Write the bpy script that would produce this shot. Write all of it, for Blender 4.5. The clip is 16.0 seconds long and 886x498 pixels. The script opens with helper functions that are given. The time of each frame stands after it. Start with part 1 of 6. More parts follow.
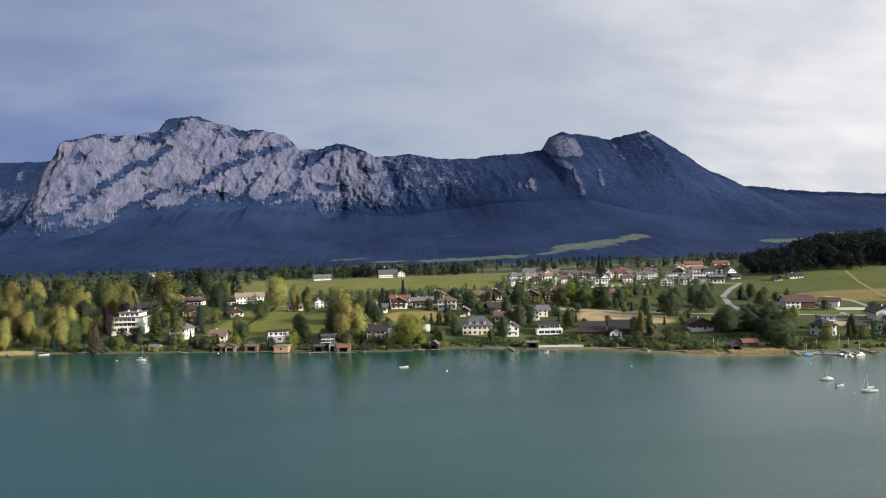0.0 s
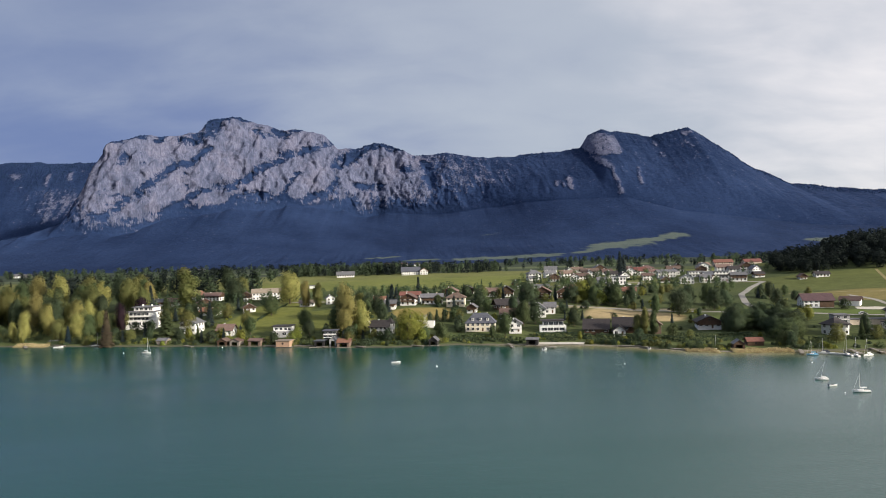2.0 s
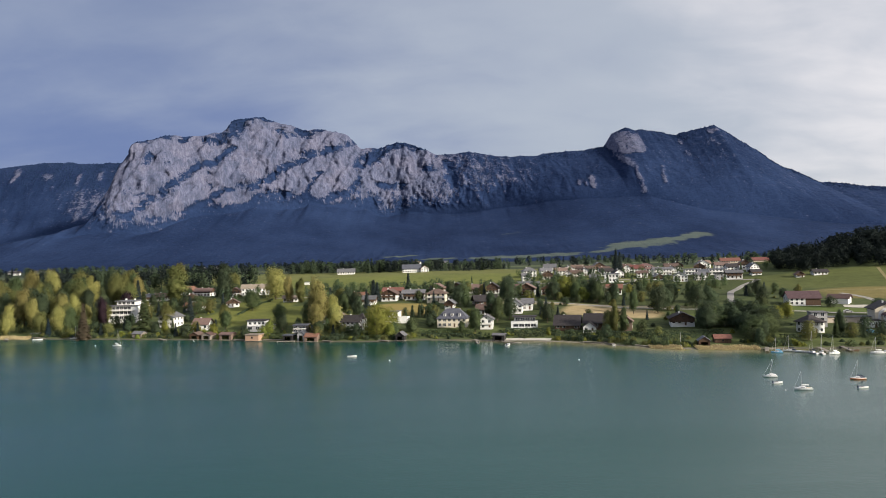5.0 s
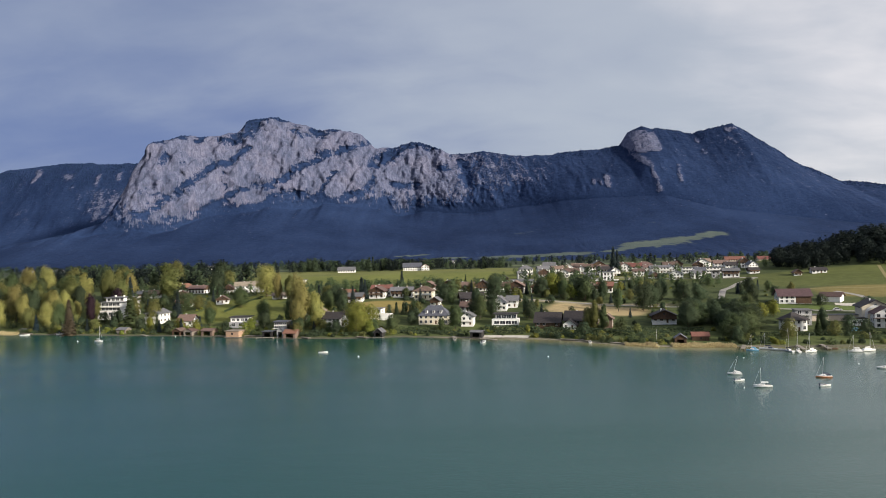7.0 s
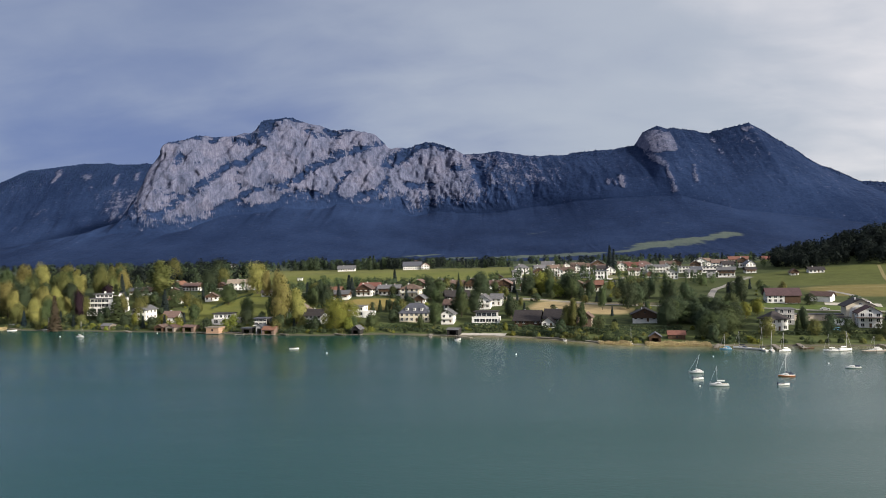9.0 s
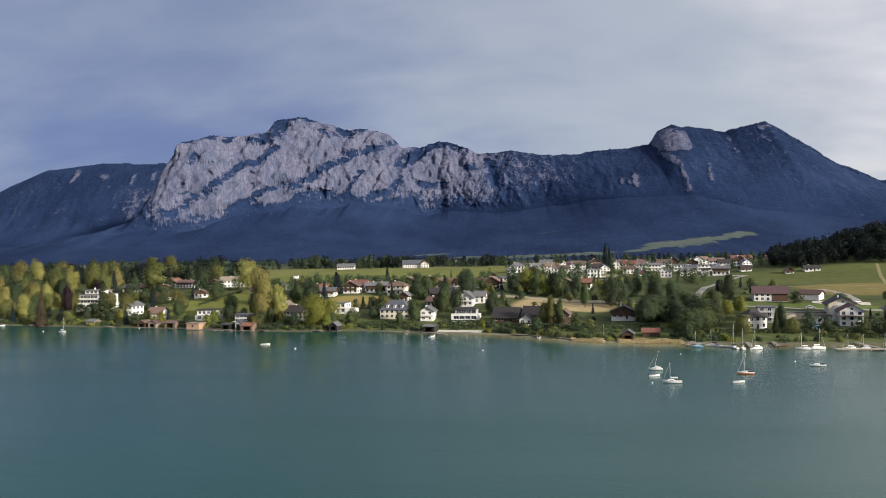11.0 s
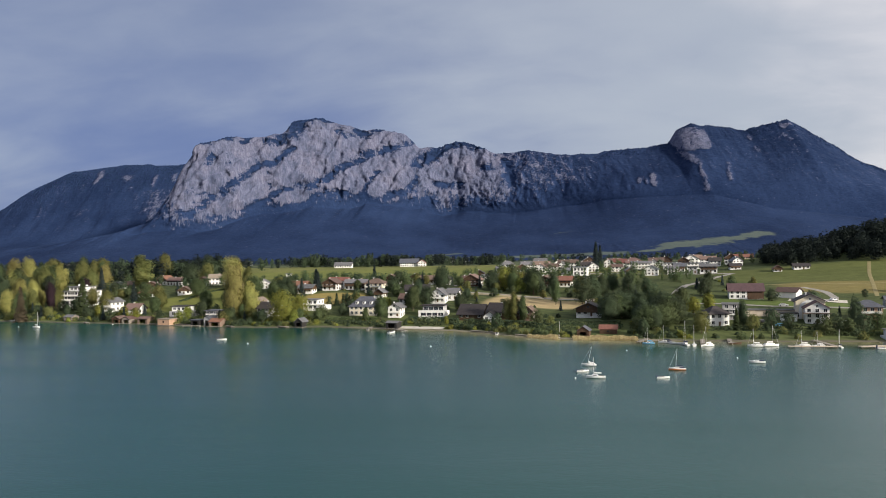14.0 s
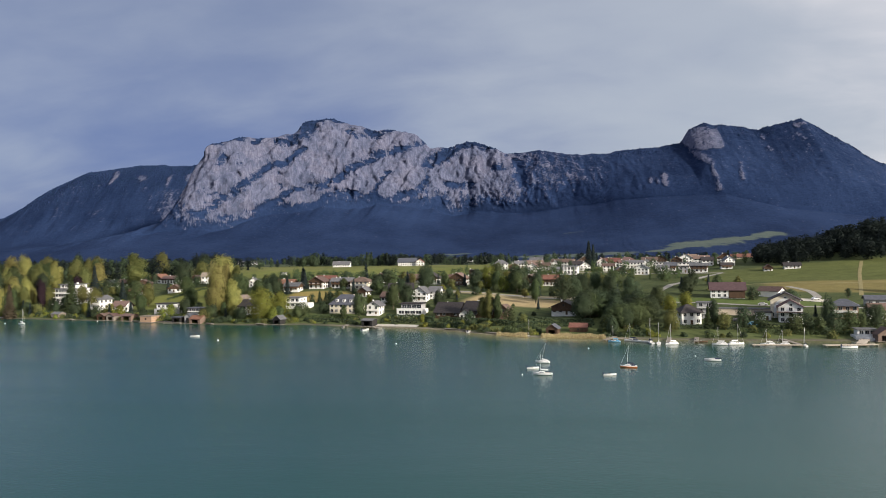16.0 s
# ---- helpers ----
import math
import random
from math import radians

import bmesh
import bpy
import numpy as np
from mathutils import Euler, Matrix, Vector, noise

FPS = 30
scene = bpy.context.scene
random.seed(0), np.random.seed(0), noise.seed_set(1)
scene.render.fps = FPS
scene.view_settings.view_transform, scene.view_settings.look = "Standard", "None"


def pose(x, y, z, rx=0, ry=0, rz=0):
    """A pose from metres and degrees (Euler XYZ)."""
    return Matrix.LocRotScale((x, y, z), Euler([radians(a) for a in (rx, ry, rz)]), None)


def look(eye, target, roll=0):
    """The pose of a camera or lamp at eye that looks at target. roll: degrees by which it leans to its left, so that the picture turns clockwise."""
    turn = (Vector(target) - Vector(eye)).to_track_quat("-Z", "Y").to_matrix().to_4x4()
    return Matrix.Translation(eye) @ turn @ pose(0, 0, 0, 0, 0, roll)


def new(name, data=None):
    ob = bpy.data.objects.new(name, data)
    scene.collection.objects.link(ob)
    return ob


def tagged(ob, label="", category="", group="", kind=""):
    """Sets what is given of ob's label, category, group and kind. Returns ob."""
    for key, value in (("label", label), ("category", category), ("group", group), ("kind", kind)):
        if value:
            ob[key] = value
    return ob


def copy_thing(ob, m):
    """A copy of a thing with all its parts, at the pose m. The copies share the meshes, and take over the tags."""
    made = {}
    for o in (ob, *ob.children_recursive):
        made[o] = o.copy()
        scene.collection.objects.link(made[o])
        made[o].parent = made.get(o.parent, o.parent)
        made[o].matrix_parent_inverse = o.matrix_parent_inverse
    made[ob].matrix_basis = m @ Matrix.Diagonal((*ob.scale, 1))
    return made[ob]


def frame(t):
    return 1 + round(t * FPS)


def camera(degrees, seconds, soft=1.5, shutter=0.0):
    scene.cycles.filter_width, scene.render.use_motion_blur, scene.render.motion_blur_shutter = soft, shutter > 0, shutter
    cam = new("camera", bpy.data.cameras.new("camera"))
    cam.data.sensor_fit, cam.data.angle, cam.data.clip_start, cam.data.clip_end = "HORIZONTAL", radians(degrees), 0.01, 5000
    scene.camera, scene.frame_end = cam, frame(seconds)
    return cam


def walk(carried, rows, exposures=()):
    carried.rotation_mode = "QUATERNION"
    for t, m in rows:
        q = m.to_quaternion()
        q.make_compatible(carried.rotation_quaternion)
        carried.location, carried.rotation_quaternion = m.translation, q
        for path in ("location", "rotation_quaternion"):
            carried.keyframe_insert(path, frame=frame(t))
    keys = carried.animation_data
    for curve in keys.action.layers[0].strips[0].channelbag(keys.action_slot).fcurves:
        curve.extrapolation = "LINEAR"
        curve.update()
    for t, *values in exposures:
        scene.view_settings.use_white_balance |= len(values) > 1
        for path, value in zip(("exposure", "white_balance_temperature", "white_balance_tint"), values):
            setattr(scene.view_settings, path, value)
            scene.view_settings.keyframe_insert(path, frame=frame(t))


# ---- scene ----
cam = camera(63.82, 16.0, soft=0.9)
PATH = [
    (0, (3.58, 14.80, 49.61), (14.08, 114.25, 49.81), -1.59),
    (0.5, (9.08, 14.58, 49.05), (17.85, 114.20, 49.26), -1.59),
    (1, (14.53, 14.47, 48.49), (21.71, 114.21, 48.70), -1.57),
    (1.5, (19.95, 14.47, 47.92), (25.59, 114.31, 48.16), -1.50),
    (2, (25.32, 14.57, 47.34), (29.77, 114.47, 47.58), -1.49),
    (2.5, (30.66, 14.76, 46.77), (34.36, 114.69, 47.00), -1.46),
    (3, (35.96, 15.04, 46.18), (38.97, 114.99, 46.46), -1.43),
    (3.5, (41.22, 15.40, 45.60), (43.50, 115.37, 45.87), -1.38),
    (4, (46.44, 15.83, 45.02), (48.02, 115.82, 45.31), -1.36),
    (6.5, (72.08, 18.94, 42.12), (70.09, 118.92, 42.53), -1.29),
    (7, (77.11, 19.70, 41.54), (74.45, 119.66, 41.96), -1.28),
    (7.5, (82.12, 20.50, 40.98), (78.75, 120.44, 41.43), -1.24),
    (8, (87.10, 21.32, 40.42), (83.03, 121.24, 40.92), -1.17),
    (8.5, (92.06, 22.16, 39.87), (87.37, 122.05, 40.40), -1.13),
    (9, (96.99, 23.02, 39.33), (91.65, 122.88, 39.90), -1.10),
    (11.5, (121.31, 27.32, 36.78), (112.83, 126.96, 37.42), -0.99),
    (12, (126.11, 28.14, 36.31), (117.07, 127.73, 37.04), -1.02),
    (12.5, (130.90, 28.93, 35.85), (121.26, 128.46, 36.58), -1.02),
    (13, (135.67, 29.69, 35.42), (125.46, 129.16, 36.16), -1.00),
    (13.5, (140.43, 30.41, 34.99), (129.62, 129.82, 35.74), -0.98),
    (14, (145.17, 31.08, 34.59), (133.80, 130.43, 35.36), -0.94),
    (14.5, (149.90, 31.70, 34.20), (137.99, 130.98, 34.98), -0.88),
    (15, (154.62, 32.26, 33.84), (142.18, 131.48, 34.57), -0.80),
    (15.5, (159.33, 32.76, 33.49), (146.29, 131.90, 34.31), -0.81),
    (16, (164.03, 33.18, 33.17), (150.43, 132.25, 34.03), -0.85),
]
walk(cam, [(t, look(eye, target, roll)) for t, eye, target, roll in PATH], [(0, 0.43), (2, 0.41), (4, 0.385), (7.5, 0.36), (12, 0.345), (16, 0.335)])
# ---- light ----
SUN_TO = Vector((0.80, -0.53, 0.33)).normalized()
sun_data = bpy.data.lights.new("sun", "SUN")
sun_data.energy, sun_data.angle, sun_data.color = 5.1, radians(4.0), (1.0, 0.91, 0.77)
sun = new("sun", sun_data)
sun.matrix_world = look((300, -300, 400), Vector((300, -300, 400)) - SUN_TO)

world = bpy.data.worlds.new("world")
scene.world = world
world.use_nodes = True


class Nodes:
    """Short hand for building a node tree."""

    def __init__(self, tree):
        self.tree = tree
        tree.nodes.clear()

    def add(self, kind, ins=None, **props):
        n = self.tree.nodes.new(kind)
        if "operation" in props:
            n.operation = props.pop("operation")
        for k, v in props.items():
            setattr(n, k, v)
        for k, v in (ins or {}).items():
            if isinstance(v, bpy.types.NodeSocket):
                self.tree.links.new(v, n.inputs[k])
            else:
                n.inputs[k].default_value = v
        return n

    def math(self, op, a, b=0.0, c=None, clamp=False):
        n = self.add("ShaderNodeMath", {0: a, 1: b}, operation=op)
        if c is not None:
            if isinstance(c, bpy.types.NodeSocket):
                self.tree.links.new(c, n.inputs[2])
            else:
                n.inputs[2].default_value = c
        n.use_clamp = clamp
        return n.outputs[0]

    def mix(self, fac, a, b, blend="MIX"):
        n = self.tree.nodes.new("ShaderNodeMix")
        n.data_type, n.blend_type = "RGBA", blend
        for i, v in ((0, fac), (6, a), (7, b)):
            if isinstance(v, bpy.types.NodeSocket):
                self.tree.links.new(v, n.inputs[i])
            elif i == 0:
                n.inputs[0].default_value = v
            else:
                n.inputs[i].default_value = (*v, 1) if len(v) == 3 else v
        return n.outputs[2]

    def noise(self, vector, scale, detail=3.0, rough=0.55, distort=0.0):
        n = self.add("ShaderNodeTexNoise", {"Vector": vector, "Scale": scale, "Detail": detail, "Roughness": rough, "Distortion": distort})
        return n.outputs[0]

    def ramp(self, v, lo, hi):
        n = self.add("ShaderNodeMapRange", {0: v, 1: lo, 2: hi}, interpolation_type="SMOOTHSTEP")
        return n.outputs[0]

    def scaled(self, vector, s, rot=(0, 0, 0)):
        return self.add("ShaderNodeMapping", {"Vector": vector, "Scale": s, "Rotation": rot}).outputs[0]


def build_world():
    g = Nodes(world.node_tree)
    way = g.add("ShaderNodeTexCoord").outputs["Generated"]
    sep = g.add("ShaderNodeSeparateXYZ", {0: way}).outputs
    up = g.math("MAXIMUM", sep[2], 0.0)
    # the cloud deck, seen in perspective
    deck = g.math("ADD", up, 0.34)
    flat = g.add("ShaderNodeCombineXYZ", {0: g.math("DIVIDE", sep[0], deck), 1: g.math("DIVIDE", sep[1], deck), 2: 0.0}).outputs[0]
    broad = g.noise(g.scaled(flat, (1.0, 1.25, 1), (0, 0, 0.35)), 1.15, 3, 0.5, 0.15)
    fine = g.noise(g.scaled(flat, (1.0, 1.6, 1), (0, 0, 0.2)), 3.4, 5, 0.52, 0.25)
    lump = g.math("ADD", g.math("MULTIPLY", broad, 0.62), g.math("MULTIPLY", fine, 0.38))
    # the deck is thin and bright on the sun's side
    side = g.math("ADD", g.math("MULTIPLY", sep[0], 0.88), g.math("MULTIPLY", sep[1], -0.22))
    glow = g.ramp(side, -0.65, 0.62)
    high = g.ramp(up, 0.02, 0.42)
    level = g.math("ADD", g.math("ADD", g.math("MULTIPLY", glow, 0.88), g.math("MULTIPLY", high, 0.13)), g.math("MULTIPLY", g.math("SUBTRACT", lump, 0.5), 1.0))
    dark = g.mix(high, (0.085, 0.125, 0.31), (0.17, 0.21, 0.33))
    clouds = g.mix(g.ramp(level, -0.12, 0.55), dark, (0.37, 0.405, 0.475))
    clouds = g.mix(g.ramp(level, 0.5, 1.05), clouds, (0.86, 0.81, 0.80))
    sky = g.add("ShaderNodeTexSky", sky_type="NISHITA", sun_disc=False, sun_elevation=math.asin(SUN_TO.z), sun_rotation=math.atan2(SUN_TO.x, SUN_TO.y), altitude=500.0).outputs[0]
    air = g.mix(1.0, sky, (0.08, 0.08, 0.08), "MULTIPLY")
    both = g.mix(0.88, air, clouds)
    back = g.add("ShaderNodeBackground", {"Color": both, "Strength": 1.0}).outputs[0]
    g.add("ShaderNodeOutputWorld", {"Surface": back})


build_world()


# ---- materials ----
def material(name, low, high, scale=1.0, rough=0.8, bump=0.0, fine=8.0, own=0.0, island=0.0, metal=0.0, spec=0.3, stretch=(1, 1, 1), through_light=0.0, where="Object"):
    """A surface that varies between two colours, broadly and finely, with relief; own and island: how much each object or piece differs."""
    m = bpy.data.materials.new(name)
    m.use_nodes = True
    g = Nodes(m.node_tree)
    at = g.add("ShaderNodeTexCoord").outputs["Object"] if where == "Object" else g.add("ShaderNodeNewGeometry").outputs["Position"]
    at = g.scaled(at, stretch)
    a = g.noise(at, scale, 4, 0.6)
    b = g.noise(at, scale * fine, 3, 0.6)
    v = g.math("ADD", g.math("MULTIPLY", a, 0.6), g.math("MULTIPLY", b, 0.4))
    col = g.mix(g.ramp(v, 0.3, 0.7), low, high)
    if own:
        r = g.add("ShaderNodeObjectInfo").outputs["Random"]
        col = g.add("ShaderNodeHueSaturation", {"Hue": g.math("ADD", 0.5, g.math("MULTIPLY", g.math("SUBTRACT", r, 0.5), own * 0.12)), "Value": g.math("ADD", 1 - own * 0.5, g.math("MULTIPLY", r, own)), "Color": col}).outputs[0]
    if island:
        r = g.add("ShaderNodeNewGeometry").outputs["Random Per Island"]
        col = g.add("ShaderNodeHueSaturation", {"Hue": g.math("ADD", 0.5, g.math("MULTIPLY", g.math("SUBTRACT", r, 0.5), island * 0.1)), "Value": g.math("ADD", 1 - island * 0.6, g.math("MULTIPLY", r, island * 1.2)), "Color": col}).outputs[0]
    ins = {"Base Color": col, "Roughness": rough, "Metallic": metal, "Specular IOR Level": spec}
    if bump:
        ins["Normal"] = g.add("ShaderNodeBump", {"Strength": bump, "Distance": 0.1, "Height": v}).outputs[0]
    out = g.add("ShaderNodeBsdfPrincipled", ins).outputs[0]
    if through_light:
        out = g.add("ShaderNodeMixShader", {0: through_light, 1: out, 2: g.add("ShaderNodeBsdfTranslucent", {"Color": col}).outputs[0]}).outputs[0]
    g.add("ShaderNodeOutputMaterial", {"Surface": out})
    return m


def leaf(name, low, high):
    return material(name, low, high, 0.35, 0.75, fine=6, own=0.3, island=0.2, spec=0.1, through_light=0.4)


LEAF = {
    "green": leaf("leaf_green", (0.061, 0.088, 0.043), (0.118, 0.147, 0.067)),
    "olive": leaf("leaf_olive", (0.115, 0.130, 0.048), (0.220, 0.222, 0.082)),
    "gold": leaf("leaf_gold", (0.212, 0.212, 0.075), (0.395, 0.362, 0.135)),
    "lime": leaf("leaf_lime", (0.140, 0.167, 0.038), (0.259, 0.270, 0.065)),
    "dark": leaf("leaf_dark", (0.046, 0.068, 0.042), (0.088, 0.116, 0.064)),
    "copper": leaf("leaf_copper", (0.027, 0.018, 0.029), (0.055, 0.032, 0.043)),
    "needle": leaf("needle_dark", (0.040, 0.060, 0.065), (0.071, 0.094, 0.090)),
    "larch": leaf("needle_larch", (0.115, 0.100, 0.066), (0.200, 0.170, 0.115)),
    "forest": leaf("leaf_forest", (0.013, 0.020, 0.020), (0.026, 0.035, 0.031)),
    "bluefir": leaf("needle_blue", (0.029, 0.055, 0.072), (0.059, 0.090, 0.116)),
}
# navy base colour: the blue haze of distance is mixed into the spruce green
HAZED_SPRUCE = material("hazed_distant_spruce", (0.0098, 0.0205, 0.056), (0.0195, 0.0365, 0.088), 0.004, 0.9, island=0.25, spec=0.05, where="World")
BARK = material("bark", (0.06, 0.045, 0.032), (0.14, 0.11, 0.085), 1.5, 0.9, 0.4, stretch=(1, 1, 0.25))
WALL = {
    "white": material("white_render", (0.64, 0.64, 0.63), (0.78, 0.78, 0.77), 0.5, 0.85, 0.05),
    "cream": material("cream_render", (0.60, 0.54, 0.42), (0.74, 0.68, 0.55), 0.5, 0.85, 0.05),
    "grey": material("grey_render", (0.26, 0.26, 0.27), (0.38, 0.38, 0.39), 0.5, 0.85, 0.05),
    "beige": material("beige_render", (0.45, 0.38, 0.30), (0.58, 0.50, 0.41), 0.5, 0.85, 0.05),
    "timber": material("dark_timber", (0.045, 0.028, 0.018), (0.11, 0.065, 0.04), 0.8, 0.75, 0.3, stretch=(4, 4, 0.4)),
    "orange": material("larch_boards", (0.32, 0.205, 0.14), (0.46, 0.31, 0.215), 0.8, 0.7, 0.3, stretch=(0.4, 0.4, 5)),
    "weathered": material("weathered_boards", (0.15, 0.13, 0.115), (0.27, 0.235, 0.20), 0.8, 0.85, 0.3, stretch=(5, 5, 0.4)),
    "pinkwood": material("reddish_boards", (0.13, 0.09, 0.07), (0.22, 0.16, 0.13), 0.8, 0.8, 0.3, stretch=(5, 5, 0.4)),
    "black": material("black_boards", (0.012, 0.012, 0.013), (0.035, 0.033, 0.032), 0.8, 0.7, 0.3, stretch=(5, 5, 0.4)),
}
ROOF = {
    "brown": material("brown_tiles", (0.075, 0.05, 0.042), (0.15, 0.10, 0.085), 0.7, 0.8, 0.4, own=0.3, stretch=(1, 1, 3)),
    "dark": material("dark_tiles", (0.022, 0.019, 0.020), (0.052, 0.045, 0.047), 0.7, 0.7, 0.4, own=0.3, stretch=(1, 1, 3)),
    "red": material("red_tiles", (0.135, 0.06, 0.046), (0.225, 0.105, 0.078), 0.7, 0.8, 0.4, own=0.3, stretch=(1, 1, 3)),
    "dusty": material("dusty_red_tiles", (0.125, 0.083, 0.072), (0.205, 0.138, 0.118), 0.7, 0.85, 0.4, own=0.3, stretch=(1, 1, 3)),
    "grey": material("grey_tiles", (0.085, 0.085, 0.094), (0.17, 0.17, 0.18), 0.7, 0.75, 0.4, own=0.3, stretch=(1, 1, 3)),
    "slate": material("slate", (0.05, 0.055, 0.07), (0.11, 0.115, 0.135), 0.7, 0.5, 0.3, own=0.2, stretch=(1, 1, 3)),
    "tan": material("tan_tiles", (0.165, 0.132, 0.107), (0.27, 0.22, 0.18), 0.7, 0.85, 0.4, own=0.3, stretch=(1, 1, 3)),
    "plum": material("plum_tiles", (0.06, 0.036, 0.04), (0.115, 0.07, 0.075), 0.7, 0.8, 0.4, stretch=(1, 1, 3)),
}
FRAME = material("white_frame", (0.62, 0.61, 0.58), (0.78, 0.77, 0.75), 2.0, 0.6)
WOODF = material("brown_frame", (0.07, 0.042, 0.026), (0.14, 0.085, 0.05), 2.0, 0.6)
GLASS = material("window_glass", (0.012, 0.015, 0.02), (0.035, 0.042, 0.052), 0.8, 0.08, spec=0.6)
PLANK = material("silvered_planks", (0.16, 0.14, 0.12), (0.30, 0.27, 0.235), 1.2, 0.85, 0.3, own=0.3, stretch=(0.5, 4, 4))
HULL = material("white_gelcoat", (0.68, 0.68, 0.68), (0.80, 0.80, 0.79), 0.6, 0.3, spec=0.5)
HULLO = material("orange_gelcoat", (0.48, 0.15, 0.05), (0.60, 0.21, 0.075), 0.6, 0.35, spec=0.5)
BLUEC = material("blue_canvas", (0.10, 0.28, 0.46), (0.17, 0.40, 0.60), 1.5, 0.85)
NAVY = material("navy_canvas", (0.015, 0.022, 0.045), (0.035, 0.045, 0.08), 1.5, 0.85)
ALU = material("grey_aluminium", (0.50, 0.50, 0.50), (0.66, 0.66, 0.66), 2.0, 0.35, metal=0.6)
ROADM = material("pale_asphalt", (0.20, 0.19, 0.175), (0.33, 0.315, 0.29), 0.25, 0.9, 0.1, where="World")
GRAVEL = material("pale_gravel", (0.40, 0.37, 0.32), (0.58, 0.55, 0.49), 0.4, 0.95, 0.2, where="World")
PATHM = material("trodden_path", (0.19, 0.165, 0.075), (0.26, 0.22, 0.105), 0.4, 0.95, 0.2, where="World")
REED = material("dry_reed", (0.34, 0.28, 0.15), (0.56, 0.47, 0.28), 0.5, 0.85, island=0.5, through_light=0.2)
CARS = [material("car_paint", c, tuple(v * 1.15 for v in c), 0.5, 0.3, spec=0.5) for c in ((0.55, 0.55, 0.56), (0.03, 0.03, 0.035))]


def ground_material():
    m = bpy.data.materials.new("land")
    m.use_nodes = True
    g = Nodes(m.node_tree)
    at = g.add("ShaderNodeNewGeometry").outputs["Position"]
    cover = g.add("ShaderNodeAttribute", attribute_name="cover").outputs["Color"]
    a, b, c = g.noise(at, 0.018, 5, 0.6), g.noise(at, 0.16, 4, 0.65), g.noise(at, 1.4, 3, 0.6)
    v = g.math("ADD", g.math("ADD", g.math("MULTIPLY", a, 0.6), g.math("MULTIPLY", b, 0.45)), g.math("MULTIPLY", c, 0.35))
    col = g.mix(1.0, cover, g.mix(g.ramp(v, 0.4, 1.0), (0.62, 0.66, 0.6), (1.32, 1.26, 1.2)), "MULTIPLY")
    # mowing stripes, faint
    w = g.add("ShaderNodeTexWave", {"Vector": at, "Scale": 0.09, "Distortion": 5.0, "Detail": 2.0}, bands_direction="DIAGONAL").outputs["Fac"]
    col = g.mix(g.math("MULTIPLY", w, 0.16), col, (0.18, 0.19, 0.07))
    n = g.add("ShaderNodeBump", {"Strength": 0.5, "Distance": 0.3, "Height": g.math("ADD", b, c)}).outputs[0]
    s = g.add("ShaderNodeBsdfPrincipled", {"Base Color": col, "Roughness": 0.95, "Specular IOR Level": 0.1, "Normal": n}).outputs[0]
    g.add("ShaderNodeOutputMaterial", {"Surface": s})
    return m


